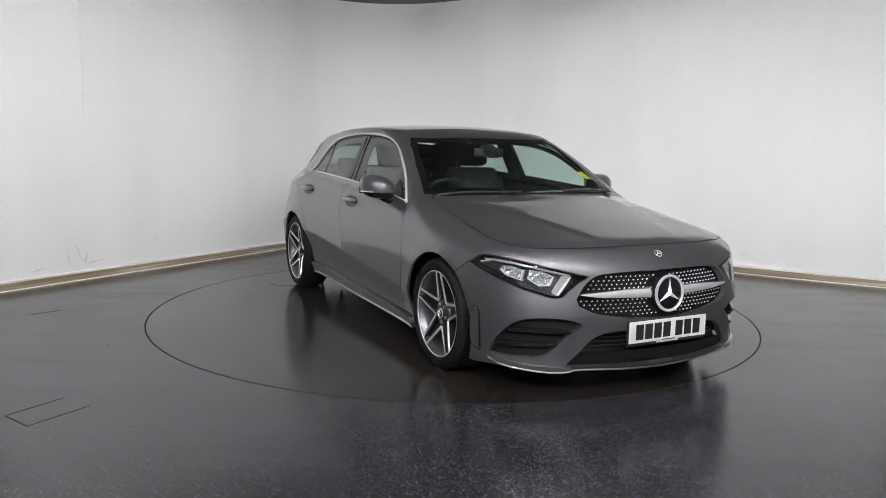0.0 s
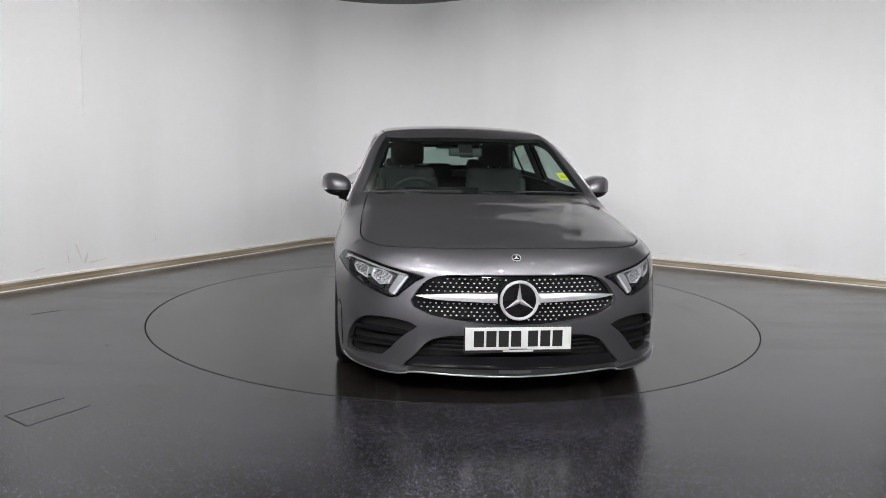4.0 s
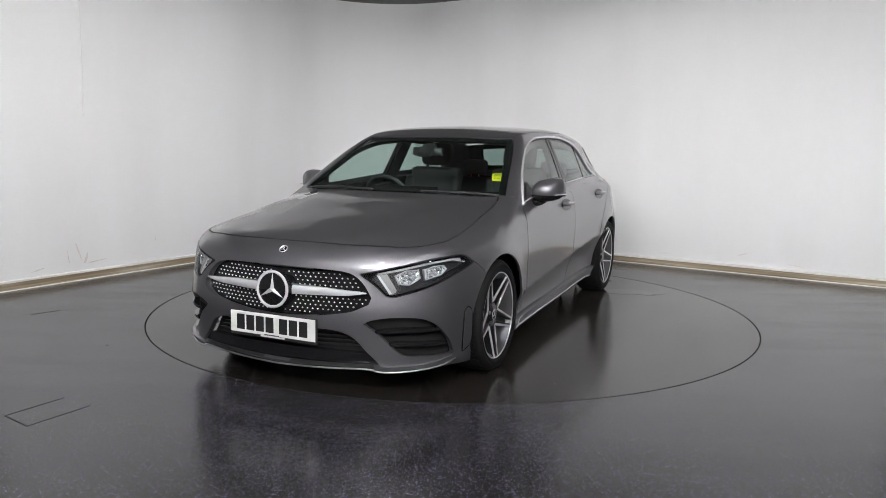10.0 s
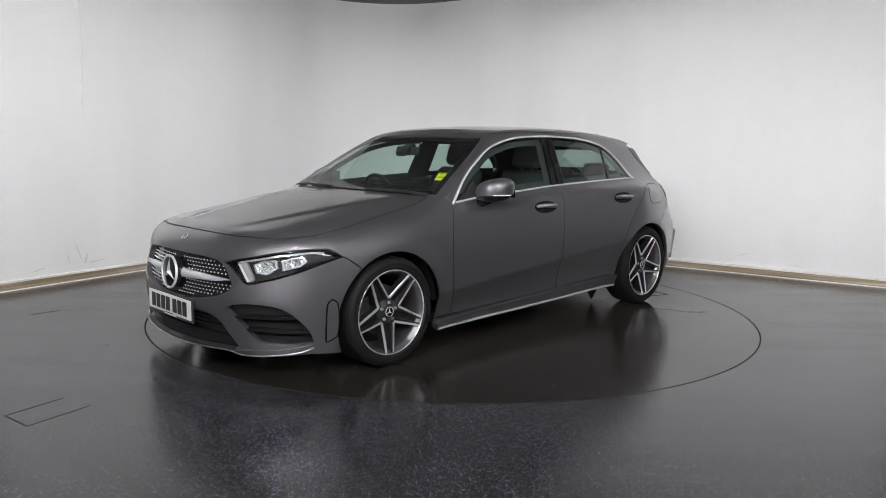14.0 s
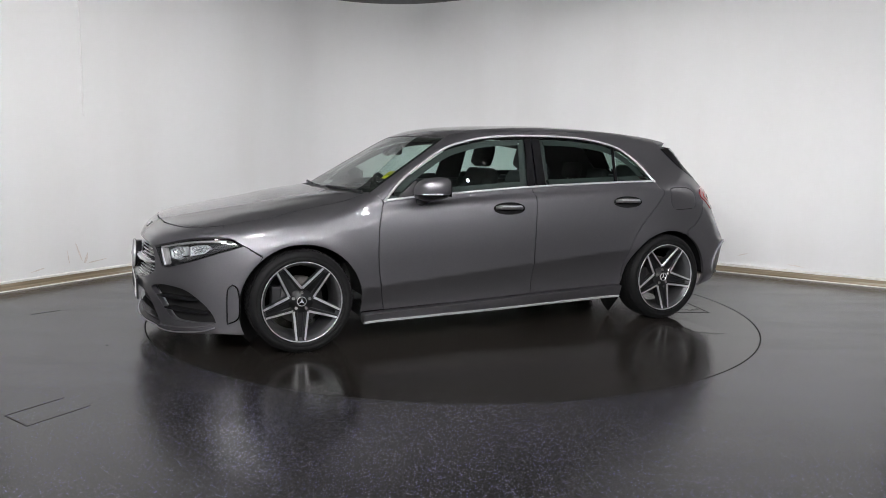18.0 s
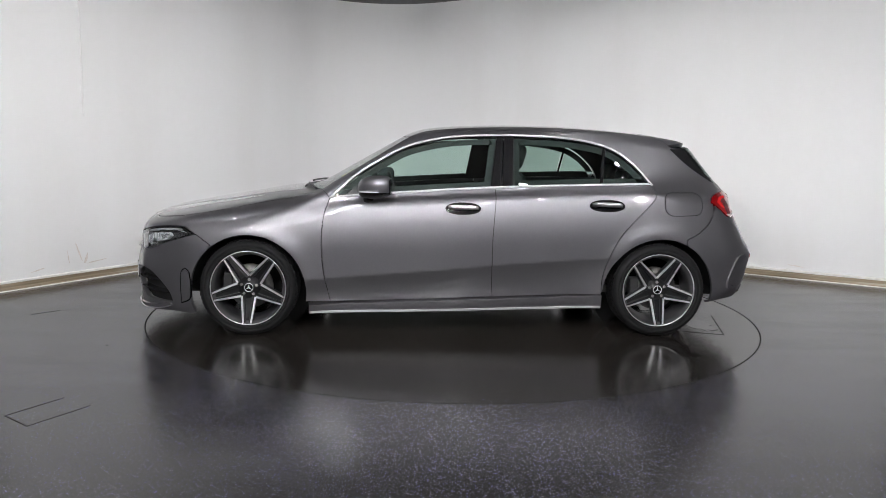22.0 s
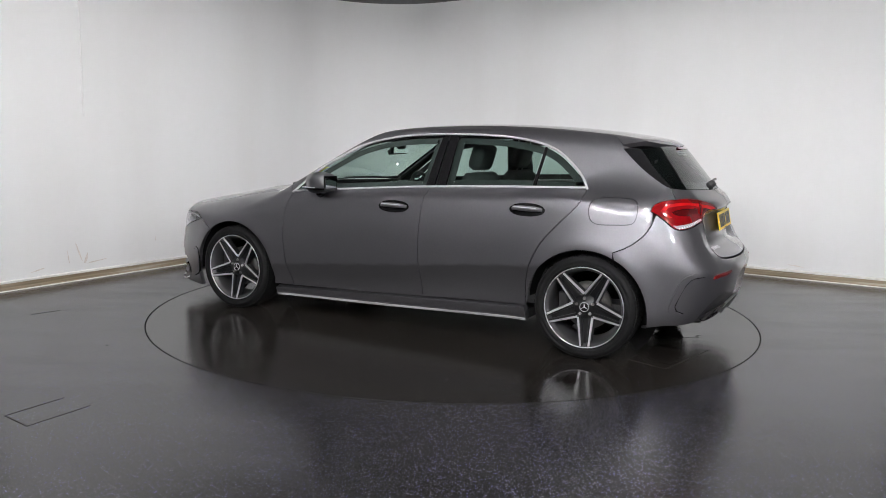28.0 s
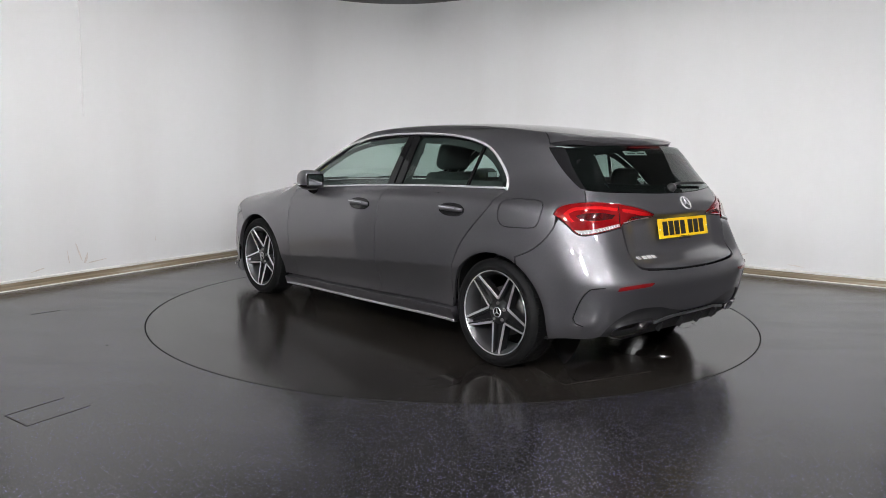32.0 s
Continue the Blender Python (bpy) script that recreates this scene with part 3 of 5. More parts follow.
def sheet(outlines, proj, step=.03, lift=0.0, rim=.014, gap=.0028):
    """Points, faces and normals of a panel: the first outline is its edge, the rest are holes."""
    loops = [tidy(np.asarray(o, float), step) for o in outlines]
    loops = [inset(o, gap if i == 0 else -gap) for i, o in enumerate(loops)]
    pts = [p for o in loops for p in o]
    edges, k = [], 0
    for o in loops:
        edges += [(k + i, k + (i + 1) % len(o)) for i in range(len(o))]
        k += len(o)
    lo, hi = loops[0].min(0), loops[0].max(0)
    gx, gy = np.meshgrid(np.arange(lo[0] + step / 2, hi[0], step), np.arange(lo[1] + step / 2, hi[1], step))
    q = np.stack([gx.ravel(), gy.ravel()], -1)
    keep = inside(loops[0], q)
    for o in loops[1:]:
        keep &= ~inside(o, q)
    q = q[keep]
    edge = np.array(pts)
    if len(q):
        near = np.min(((q[:, None, :] - edge[None]) ** 2).sum(-1), 1) if len(q) * len(edge) < 6e6 else np.full(len(q), 1.0)
        q = q[near > (step * .45) ** 2]
    flat = [Vector(p) for p in pts] + [Vector(p) for p in q]
    vs, es, fs, ov, _, _ = delaunay_2d_cdt(flat, edges, [], 0, 1e-6)
    v2 = np.array([(v.x, v.y) for v in vs])
    fs = np.array([f for f in fs])
    mid = v2[fs].mean(1)
    ok = inside(loops[0], mid)
    for o in loops[1:]:
        ok &= ~inside(o, mid)
    fs = fs[ok]
    p = meet(*proj.rays(v2))
    nrm = slope(p)
    if callable(lift):
        p = p + nrm * lift(v2)[:, None]
    else:
        p = p + nrm * lift
    # faces look outwards
    fn = np.cross(p[fs[:, 1]] - p[fs[:, 0]], p[fs[:, 2]] - p[fs[:, 0]])
    flip = (fn * nrm[fs[:, 0]]).sum(1) < 0
    fs[flip] = fs[flip][:, ::-1]
    faces = [tuple(int(i) for i in f) for f in fs]
    if rim:
        count = {}
        for f in faces:
            for a, b in ((f[0], f[1]), (f[1], f[2]), (f[2], f[0])):
                count[(a, b)] = 1
        border = [(a, b) for (a, b) in count if (b, a) not in count]
        pv, nv = [p], [nrm]
        base = len(p)
        ids = {}
        extra_p, extra_n = [], []
        r = rim if np.isscalar(rim) else rim[0]
        for a, b in border:
            d = p[b] - p[a]
            for s in (a, b):
                out = np.cross(d, nrm[s])
                out /= max(np.linalg.norm(out), 1e-9)
                if s not in ids:
                    ids[s] = base + len(extra_p)
                    extra_p += [p[s], p[s] - nrm[s] * r]
                    extra_n += [out, out]
                else:
                    i = ids[s] - base
                    extra_n[i] = extra_n[i + 1] = extra_n[i] + out
            i, j = ids[a], ids[b]
            faces.append((i, i + 1, j + 1, j))
        p = np.vstack([p, np.array(extra_p)])
        en = np.array(extra_n)
        nrm = np.vstack([nrm, en / np.maximum(np.linalg.norm(en, axis=1, keepdims=True), 1e-9)])
    return p, faces, nrm


def skin_mesh(name, p, faces, nrm, flip=False, own=False):
    if flip:
        p, nrm = p * [1, -1, 1], nrm * [1, -1, 1]
        faces = [f[::-1] for f in faces]
    me = bpy.data.meshes.new(name)
    me.from_pydata([tuple(v) for v in p], [], faces)
    me.shade_smooth()
    if not own:
        me.normals_split_custom_set_from_vertices([tuple(v) for v in nrm])
    return me


def panel(name, outlines, proj, mat, parent, sides="L", label="", own=False, **kw):
    """One panel on the skin; sides: L, R, LR (two mirror pieces), C (an outline that spans the middle)."""
    data = sheet(outlines, proj, **kw)
    made = []
    for s in sides:
        me = skin_mesh(name, *data, flip=s == "R", own=own)
        made.append(part(name, me, mat, parent, label))
    return made


def whole(half):
    """A half outline from the middle out and back, closed with its mirror image in y (first coordinate)."""
    h = np.asarray(half, float)
    m = h[::-1] * [-1, 1]
    keep = [p for p in m if abs(p[0]) > 1e-4]
    return np.vstack([h, np.array(keep)])


def whole_y(half):
    h = np.asarray(half, float)
    m = h[::-1] * [1, -1]
    return np.vstack([h, np.array([p for p in m if abs(p[1]) > 1e-4])])


def on(proj, pts):
    """Points of an outline, on the skin."""
    return meet(*proj.rays(np.asarray(pts, float)))


def arc(hub, r, a0, a1, n=22, z=.292):
    t = np.radians(np.linspace(a0, a1, n))
    return np.stack([hub + r * np.cos(t), z + r * np.sin(t)], -1)


HUB = 1.3645
car = tagged(new("car"), "grey metallic five-door hatchback on the turntable", "car")

# lines that the panels share, on the car's left
door_front = curve([(.837, .908), (.872, .80), (.888, .66), (.886, .52), (.868, .38), (.835, .222)])
gap_b = curve([(-.256, .985), (-.252, .93), (-.238, .75), (-.231, .594), (-.234, .42), (-.240, .255)])
gap_c = curve([(-1.322, 1.015), (-1.316, .945), (-1.27, .885), (-1.198, .81), (-1.091, .688), (-1.023, .558), (-.987, .424), (-.981, .28)])
belt = curve([(.837, .908), (.60, .929), (.375, .944), (.05, .966), (-.261, .984), (-.786, 1.004), (-1.322, 1.017)], .04)
dlo_top = curve([(.837, .908), (.722, 1.020), (.635, 1.087), (.540, 1.146), (.354, 1.246), (.166, 1.299), (-.026, 1.326), (-.334, 1.338), (-.60, 1.334), (-.794, 1.320), (-.985, 1.285), (-1.09, 1.243), (-1.174, 1.186), (-1.265, 1.10), (-1.322, 1.017)], .03)
hood_side = curve([(.912, .690), (.958, .706), (1.05, .718), (1.152, .727), (1.391, .744), (1.596, .752), (1.70, .753), (1.795, .745)])
hood_front = curve([(1.795, .745), (1.885, .712), (1.96, .662), (2.015, .588), (2.05, .495), (2.075, .40), (2.09, .30), (2.100, .15), (2.104, 0)], .025)
lamp = curve([(.435, .629), (.50, .645), (.592, .665), (.75, .698), (.90, .711), (.975, .706), (1.045, .665), (.915, .624), (.754, .569), (.651, .541), (.590, .525), (.555, .530), (.534, .553), (.476, .605)], .012, True)
seam_front = curve([(1.693, .667), (1.66, .64), (1.60, .60)])
seam_rear = curve([(-1.735, .838), (-1.69, .764), (-1.613, .700), (-1.531, .662)])
tail_lamp = curve([(.960, .905), (.945, .93), (.915, .95), (.864, .964), (.78, .973), (.704, .974), (.60, .966), (.528, .955), (.42, .933), (.335, .908), (.327, .893), (.345, .883), (.46, .870), (.573, .857), (.585, .840), (.68, .822), (.768, .806), (.81, .803), (.84, .813), (.884, .852), (.93, .888)], .012, True)
roof_edge = curve([(.31, .560), (.10, .574), (-.30, .580), (-.66, .574), (-1.0, .540), (-1.35, .475)], .04)
glass_edge = curve([(.574, 1.262), (.590, 1.21), (.613, 1.13), (.637, 1.035)])
screen_edge = curve([(.31, .560), (.40, .598), (.49, .626), (.67, .672), (.78, .700), (.895, .732)], .03)


# doors
fd = np.vstack([door_front[::-1], belt[(belt[:, 0] > -.25) & (belt[:, 0] < .83)], gap_b, curve([(-.240, .255), (.3, .235), (.835, .222)], .04)[1:-1]])
rd = np.vstack([gap_b[::-1], belt[(belt[:, 0] < -.26) & (belt[:, 0] > -1.31)], gap_c, curve([(-.981, .28), (-.6, .268), (-.240, .255)], .04)[1:-1]])
front_doors = panel("front_door", [fd], SIDE, PAINT, car, "LR", step=.018)
rear_doors = panel("rear_door", [rd], SIDE, PAINT, car, "LR", step=.018)

# front wing
wing = np.vstack([SLANT.flat(on(SIDE, door_front[::-1])),
                  SLANT.flat(on(ABOVE, hood_side)),
                  SLANT.flat(on(PROW, curve([(.90, .711), (.975, .706), (1.045, .665)])))[1:],
                  SLANT.flat(on(SIDE, np.vstack([seam_front[1:], arc(HUB, .373, 47, 191), curve([(1.0, .222), (.835, .222)])])))])
panel("front_wing", [wing], SLANT, PAINT, car, "LR", step=.018)

# side frame: screen pillar, roof rail, rear quarter
fuel = curve([(-1.40, .966), (-1.52, .975), (-1.61, .968), (-1.642, .94), (-1.642, .86), (-1.62, .83), (-1.52, .821), (-1.42, .823), (-1.385, .85), (-1.375, .92)], .02, True, 80)
quarter = np.vstack([SLANT.flat(on(SIDE, dlo_top[:-1])), SLANT.flat(on(SIDE, np.vstack([gap_c, arc(-HUB, .371, -2, 117)[1:], seam_rear[::-1]]))),
                     SLANT.flat(on(STERN, curve([(.93, .888), (.960, .905), (.945, .93), (.915, .95), (.864, .964), (.785, .9735)])))[1:],
                     SLANT.flat(on(BACK, glass_edge[::-1])),
                     SLANT.flat(on(ABOVE, curve([(-1.48, .574), (-1.42, .525), (-1.35, .475)]))),
                     SLANT.flat(on(ABOVE, roof_edge[::-1])),
                     SLANT.flat(on(ABOVE, screen_edge)),
                     SLANT.flat(on(ABOVE, curve([(.905, .712), (.912, .695)])))])
for s, hole in (("L", [SLANT.flat(on(SIDE, fuel))]), ("R", [])):
    panel("side_frame", [quarter] + hole, SLANT, PAINT, car, s, step=.016)
panel("fuel_flap", [fuel], SIDE, PAINT, car, "L", step=.014)

# bonnet, roof, spoiler
hood_back = curve([(1.075, 0), (1.067, .2), (1.045, .42), (.985, .60), (.912, .690)], .04)
bonnet = whole_y(np.vstack([hood_back, hood_side[1:], hood_front[1:]]))
panel("bonnet", [bonnet], ABOVE, PAINT, car, "C", step=.024)
roof = whole_y(np.vstack([curve([(.365, 0), (.360, .21), (.340, .46), (.31, .560)], .04), roof_edge[1:], curve([(-1.35, .475), (-1.338, .25), (-1.33, 0)], .04)[1:]]))
panel("roof", [roof], ABOVE, PAINT, car, "C", step=.045)
spoiler = whole_y(np.vstack([curve([(-1.33, 0), (-1.338, .25), (-1.35, .475)], .04), curve([(-1.42, .525), (-1.48, .574), (-1.57, .530), (-1.655, .40), (-1.70, .22), (-1.72, 0)], .04)]))
panel("spoiler", [spoiler], ABOVE, PAINT, car, "C", step=.03, rim=.03, lift=.002)

# front bumper with its openings
grille = whole(curve([(0, .647), (.15, .646), (.307, .642), (.395, .632), (.44, .61), (.473, .579), (.512, .520), (.503, .489), (.46, .467), (.421, .451), (.33, .434), (.231, .421), (.12, .411), (0, .407)], .02))
intake = whole(curve([(0, .355), (.25, .352), (.336, .348), (.402, .331), (.445, .302), (.487, .250), (.531, .206), (.556, .176), (.45, .174), (.2, .168), (0, .165)], .02))
vent = curve([(.458, .391), (.499, .410), (.603, .423), (.721, .410), (.795, .366), (.866, .284), (.893, .218), (.80, .217), (.734, .221), (.640, .230), (.589, .270), (.555, .308), (.511, .351)], .02, True)
to_prow = lambda proj, pts: PROW.flat(on(proj, pts))
bump_half = np.vstack([to_prow(ABOVE, hood_front[::-1]), PROW.flat(on(PROW, np.vstack([lamp[np.argmax(lamp[:, 1]):np.argmax(lamp[:, 0]) + 1]])))[2:] * [1, 1],
                       to_prow(SIDE, np.vstack([seam_front[1:], arc(HUB, .373, 47, -24, 16)])),
                       curve([(1.0, .140), (.87, .150), (.75, .142), (.60, .140), (.40, .148), (.2, .142), (0, .140)], .03)])
mirrored = lambda o: np.asarray(o) * [-1, 1]
bumper = whole(bump_half)
lamp_hole = lamp
front_bumper = panel("front_bumper", [bumper, to_prow(FRONT, grille), to_prow(FRONT, intake), vent, mirrored(vent), lamp_hole, mirrored(lamp_hole)], PROW, PAINT, car, "C", step=.024, rim=.03)[0]

# rear: hatch, bumper
glass_low = curve([(.637, 1.035), (.56, 1.027), (.434, 1.022), (.317, 1.018), (.15, 1.013), (0, 1.012)], .03)
to_stern = lambda proj, pts: STERN.flat(on(proj, pts))
i0 = int(np.argmin(np.hypot(*(tail_lamp - [.78, .973]).T)))
i1 = int(np.argmin(np.hypot(*(tail_lamp - [.573, .857]).T)))
hatch_half = np.vstack([to_stern(BACK, glass_low[::-1]), tail_lamp[i0:i1 + 1], curve([(.573, .835), (.545, .724), (.520, .662), (.49, .634), (.40, .622), (.2, .613), (0, .611)], .025)])
tailgate = panel("tailgate", [whole(hatch_half)], STERN, PAINT, car, "C", step=.024)[0]
j0 = int(np.argmin(np.hypot(*(tail_lamp - [.93, .888]).T)))
rb_half = np.vstack([curve([(0, .607), (.2, .609), (.40, .617), (.492, .629), (.525, .658), (.55, .722), (.578, .832)], .025), tail_lamp[i1 + 3:j0 + 1],
                     to_stern(SIDE, np.vstack([seam_rear[1:], arc(-HUB, .371, 118, 190, 16)])),
                     curve([(.985, .226), (.95, .232), (.87, .246), (.75, .254), (.70, .270), (.672, .315), (.630, .362), (.53, .410), (.37, .410), (.26, .386), (.154, .367), (0, .365)], .03)])
rear_bumper = panel("rear_bumper", [whole(rb_half)], STERN, PAINT, car, "C", step=.024, rim=.02)[0]

# windows
screen_foot = curve([(.895, .732), (.935, .62), (.975, .45), (1.005, .25), (1.015, 0)], .04)
screen = whole_y(np.vstack([curve([(.365, 0), (.360, .21), (.340, .46), (.31, .560)], .04), screen_edge[1:], screen_foot[1:]]))
panel("windscreen", [screen], ABOVE, GLASS, car, "C", step=.05, rim=0, lift=-.003)
cowl = whole_y(np.vstack([screen_foot[::-1], hood_back[::-1]]))
panel("cowl", [cowl], ABOVE, PLASTIC, car, "C", step=.03, lift=-.012, rim=.03, label="black plastic cowl")
rear_glass = whole(np.vstack([curve([(0, 1.285), (.25, 1.283), (.45, 1.276), (.574, 1.262)], .04), glass_edge[1:], glass_low[1:]]))
panel("rear_window", [rear_glass], BACK, REARGLASS, car, "C", step=.04, rim=0, lift=-.003)


def between(x0, x1, lean0, lean1):
    """A window from the belt to the upper line, between two leaning edges."""
    poly = np.vstack([dlo_top, belt[::-1][1:-1]])
    poly = inset(tidy(poly, .02), .012)
    q = poly.copy()
    out = []
    f0 = lambda p: p[0] - (x0 + lean0 * (p[1] - 1.0))
    f1 = lambda p: (x1 + lean1 * (p[1] - 1.0)) - p[0]
    for f in (f0, f1):
        src, out = q, []
        for i in range(len(src)):
            a, b = src[i], src[(i + 1) % len(src)]
            fa, fb = f(a), f(b)
            if fa >= 0:
                out.append(a)
            if fa * fb < 0:
                out.append(a + (b - a) * fa / (fa - fb))
        q = np.array(out)
    return q


panel("front_side_window", [between(-.222, 1.0, -.15, 0)], SIDE, GLASS, car, "LR", step=.05, rim=0, lift=-.006)
panel("rear_side_window", [between(-.962, -.372, -.15, -.06)], SIDE, DARKGLASS, car, "LR", step=.05, rim=0, lift=-.006)
panel("quarter_window", [between(-1.5, -.985, 0, -.15)], SIDE, DARKGLASS, car, "LR", step=.04, rim=0, lift=-.006)
panel("pillar_trim", [between(-.372, -.292, -.06, -.10)], SIDE, BLACK, car, "LR", step=.04, lift=-.003)
panel("pillar_trim", [between(-.288, -.222, -.10, -.15)], SIDE, BLACK, car, "LR", step=.04, lift=-.003)
panel("window_divider", [between(-.985, -.962, -.15, -.15)], SIDE, BLACK, car, "LR", step=.04, lift=-.003)


def band(line, width, proj, name, mat, side="LR", lift=.004, parent=None, rim=.006):
    """A narrow strip that follows a line on the skin, to its left by width."""
    d = np.gradient(line, axis=0)
    d /= np.linalg.norm(d, axis=1, keepdims=True)
    off = line + np.stack([-d[:, 1], d[:, 0]], -1) * width
    return panel(name, [np.vstack([line, off[::-1]])], proj, mat, parent or car, side, step=.02, lift=lift, gap=0, rim=rim)



def bead(line, proj, radius, name, mat, sides="LR", lift=.003, parent=None, n=8):
    """A round bar laid along a line on the skin."""
    p = on(proj, line)
    p = p + slope(p) * lift
    me = tube([tuple(q) for q in p], radius, n)
    for s in sides:
        part(name, mirror_mesh(me, name) if s == "R" else me, mat, parent or car)


FLIP = Matrix.Diagonal((1, -1, 1, 1))


def mirror_mesh(me, name):
    """The mesh's image on the car's other side, in its own space."""
    c = me.copy()
    c.name = name
    c.transform(FLIP)
    c.flip_normals()
    return c


bead(inset(dlo_top, 0) + [0, -.004], SIDE, .0085, "window_trim", BRIGHT)
bead(belt + [0, .004], SIDE, .0075, "belt_trim", BRIGHT)

# sills
sill = np.vstack([curve([(.98, .208), (0, .243), (-.985, .278)], .05), curve([(-.99, .195), (0, .168), (.98, .150)], .05)])
panel("sill", [sill], SIDE, PAINT, car, "LR", lift=.028, rim=.05)
low = np.vstack([curve([(.97, .170), (0, .188), (-.985, .215)], .05), curve([(-.985, .197), (0, .170), (.97, .153)], .05)])
panel("sill_trim", [low], SIDE, BRIGHT, car, "LR", lift=.032, rim=.02, step=.02)


# ---- what is set on the skin ----
def seat_on(proj, uv, lift=0.0):
    """A pose on the skin: x along it, level; y up it; z out of it."""
    p = on(proj, [uv])
    n = Vector(slope(p)[0])
    o = Vector(p[0]) + n * lift
    u = Vector((0, 0, 1)).cross(n).normalized()
    v = n.cross(u)
    m = Matrix((u, v, n)).transposed().to_4x4()
    m.translation = o
    return m


def placed(name, bm, mat, m, parent=car, label="", smooth=False):
    o = part(name, bm, mat, parent, label, smooth)
    o.matrix_basis = m
    return o


def pair(name, me, mat, m, label="", parent=None):
    """A piece in the car's space on the left and its mirror image on the right."""
    if not isinstance(me, bpy.types.Mesh):
        me = mesh_of(me, name)
    me.transform(m)
    a = part(name, me, mat, parent[0] if parent else car, label)
    b = part(name, mirror_mesh(me, name), mat, parent[1] if parent else car, label)
    return [a, b]


def ring_mesh(r, tube_r, n=48, k=10):
    return tube([(r * math.cos(2 * math.pi * i / n), r * math.sin(2 * math.pi * i / n), 0) for i in range(n)], tube_r, k, True)


def three_star(r, waist, tall):
    """Three tapered, ridged arms in the xy plane."""
    bm = bmesh.new()
    top = bm.verts.new((0, 0, tall))
    tips, dips = [], []
    for k in range(3):
        a = math.radians(90 + 120 * k)
        tips.append(bm.verts.new((r * math.cos(a), r * math.sin(a), .001)))
        b = a + math.radians(60)
        dips.append(bm.verts.new((waist * math.cos(b), waist * math.sin(b), 0)))
    for k in range(3):
        bm.faces.new((top, tips[k], dips[k]))
        bm.faces.new((top, dips[k - 1], tips[k]))
    bmesh.ops.recalc_face_normals(bm, faces=bm.faces)
    return bm


# grille: dark mesh set back, pale studs, blade, emblem
big_grille = inset(tidy(grille, .02), -.012)
grille_back = panel("grille", [big_grille], FRONT, BLACK, car, "C", step=.04, lift=-.030, rim=0, label="black grille with chrome studs")[0]
uv = []
for j in range(-7, 7):
    z = .5385 + (j + .5) * .0195
    if abs(z - .538) < .012:
        continue
    for i in range(-20, 21):
        y = (i + (.5 if j % 2 else 0)) * .0285
        if math.hypot(y, z - .529) < .108 or abs(z - .538) < .028 - .02 * abs(y):
            continue
        uv.append((y, z))
uv = np.array(uv)
uv = uv[inside(inset(tidy(grille, .02), .012), uv)]
pp = on(FRONT, uv)
nn = slope(pp)
vs, fs = [], []
for p, n in zip(pp, nn):
    c = p - n * .028
    k = len(vs)
    s = .0054
    for dy, dz in ((-s * 1.25, 0), (0, -s * .85), (s * 1.25, 0), (0, s * .85)):
        vs.append((c[0], c[1] + dy, c[2] + dz))
    vs.append((c[0] + .006, c[1], c[2] + .001))
    fs += [(k + a, k + (a + 1) % 4, k + 4) for a in range(4)]
me = bpy.data.meshes.new("stud")
me.from_pydata(vs, [], fs)
tagged(part("grille_studs", me, STUD, grille_back, "small chrome studs"), kind="stuff")
for a, b, nm in ((.098, .492, "LR"),):
    blade = np.vstack([curve([(a, .568), (.25, .562), (.40, .552), (b - .004, .546)], .02), curve([(b, .536), (.40, .523), (.25, .517), (a, .512)], .02)])
    panel("grille_blade", [blade], FRONT, LAMPSILVER, car, nm, lift=lambda q: .010 - 22 * (q[:, 1] - .5395) ** 2, rim=.025, step=.012, label="satin silver grille blade", own=True)
    edge = np.vstack([curve([(a, .5685), (.25, .5625), (.40, .5525), (b - .004, .5465)], .02), curve([(b - .004, .5435), (.40, .5475), (.25, .5555), (a, .561)], .02)])
    panel("blade_edge", [edge], FRONT, CHROME, car, nm, lift=.001, rim=.006, step=.02, gap=0)
em = pose(2.252, 0, .531, 0, 90, 0) @ pose(0, 0, 0, 0, 0, 90) @ pose(0, 0, 0, -4, 0, 0)
badge = placed("emblem", lathe([(-.03, .088), (.010, .088), (.013, .082), (.0125, .0002)], 48, "Z"), BLACK, em, label="round black and chrome emblem")
part("emblem_ring", ring_mesh(.0893, .0080), BRIGHT, badge).location = (0, 0, .012)
part("emblem_star", three_star(.084, .0135, .016), BRIGHT, badge).location = (0, 0, .0135)

# small round badge on the nose
nb = placed("nose_badge", lathe([(-.002, .023), (.003, .022), (.003, .0002)], 28, "Z"), BLACK, seat_on(FRONT, (0, .722), .001))
part("badge_ring", ring_mesh(.0215, .003, 32, 8), BRIGHT, nb).location = (0, 0, .003)
part("badge_star", three_star(.019, .004, .003), BRIGHT, nb).location = (0, 0, .003)
nb = placed("tail_badge", ring_mesh(.040, .0048, 36, 8), BRIGHT, seat_on(BACK, (-.005, .955), .006))
part("badge_star", three_star(.039, .008, .008), BRIGHT, nb)


def number_plate(mat, label):
    """A plate whose lettering is plain bars."""
    bm = boxed((0, 0, 0), (.520, .111, .006), None, .002)
    p = part("number_plate", bm, mat, car, label)
    x = -.219
    for i in range(7):
        part("letter_bar", boxed((x + .025, 0, .0036), (.049, .079, .0012)), INK, p)
        x += .0605 if i != 3 else .083
    for s in (-1, 1):
        part("plate_screw", lathe([(.0075, .0002), (.006, .005), (.003, .0058)], 10, "Z"), WHITE, p).location = (s * .249, -.004, 0)
    part("maker_bar", boxed((0, -.0515, .0036), (.09, .004, .0008)), INK, p)
    return p


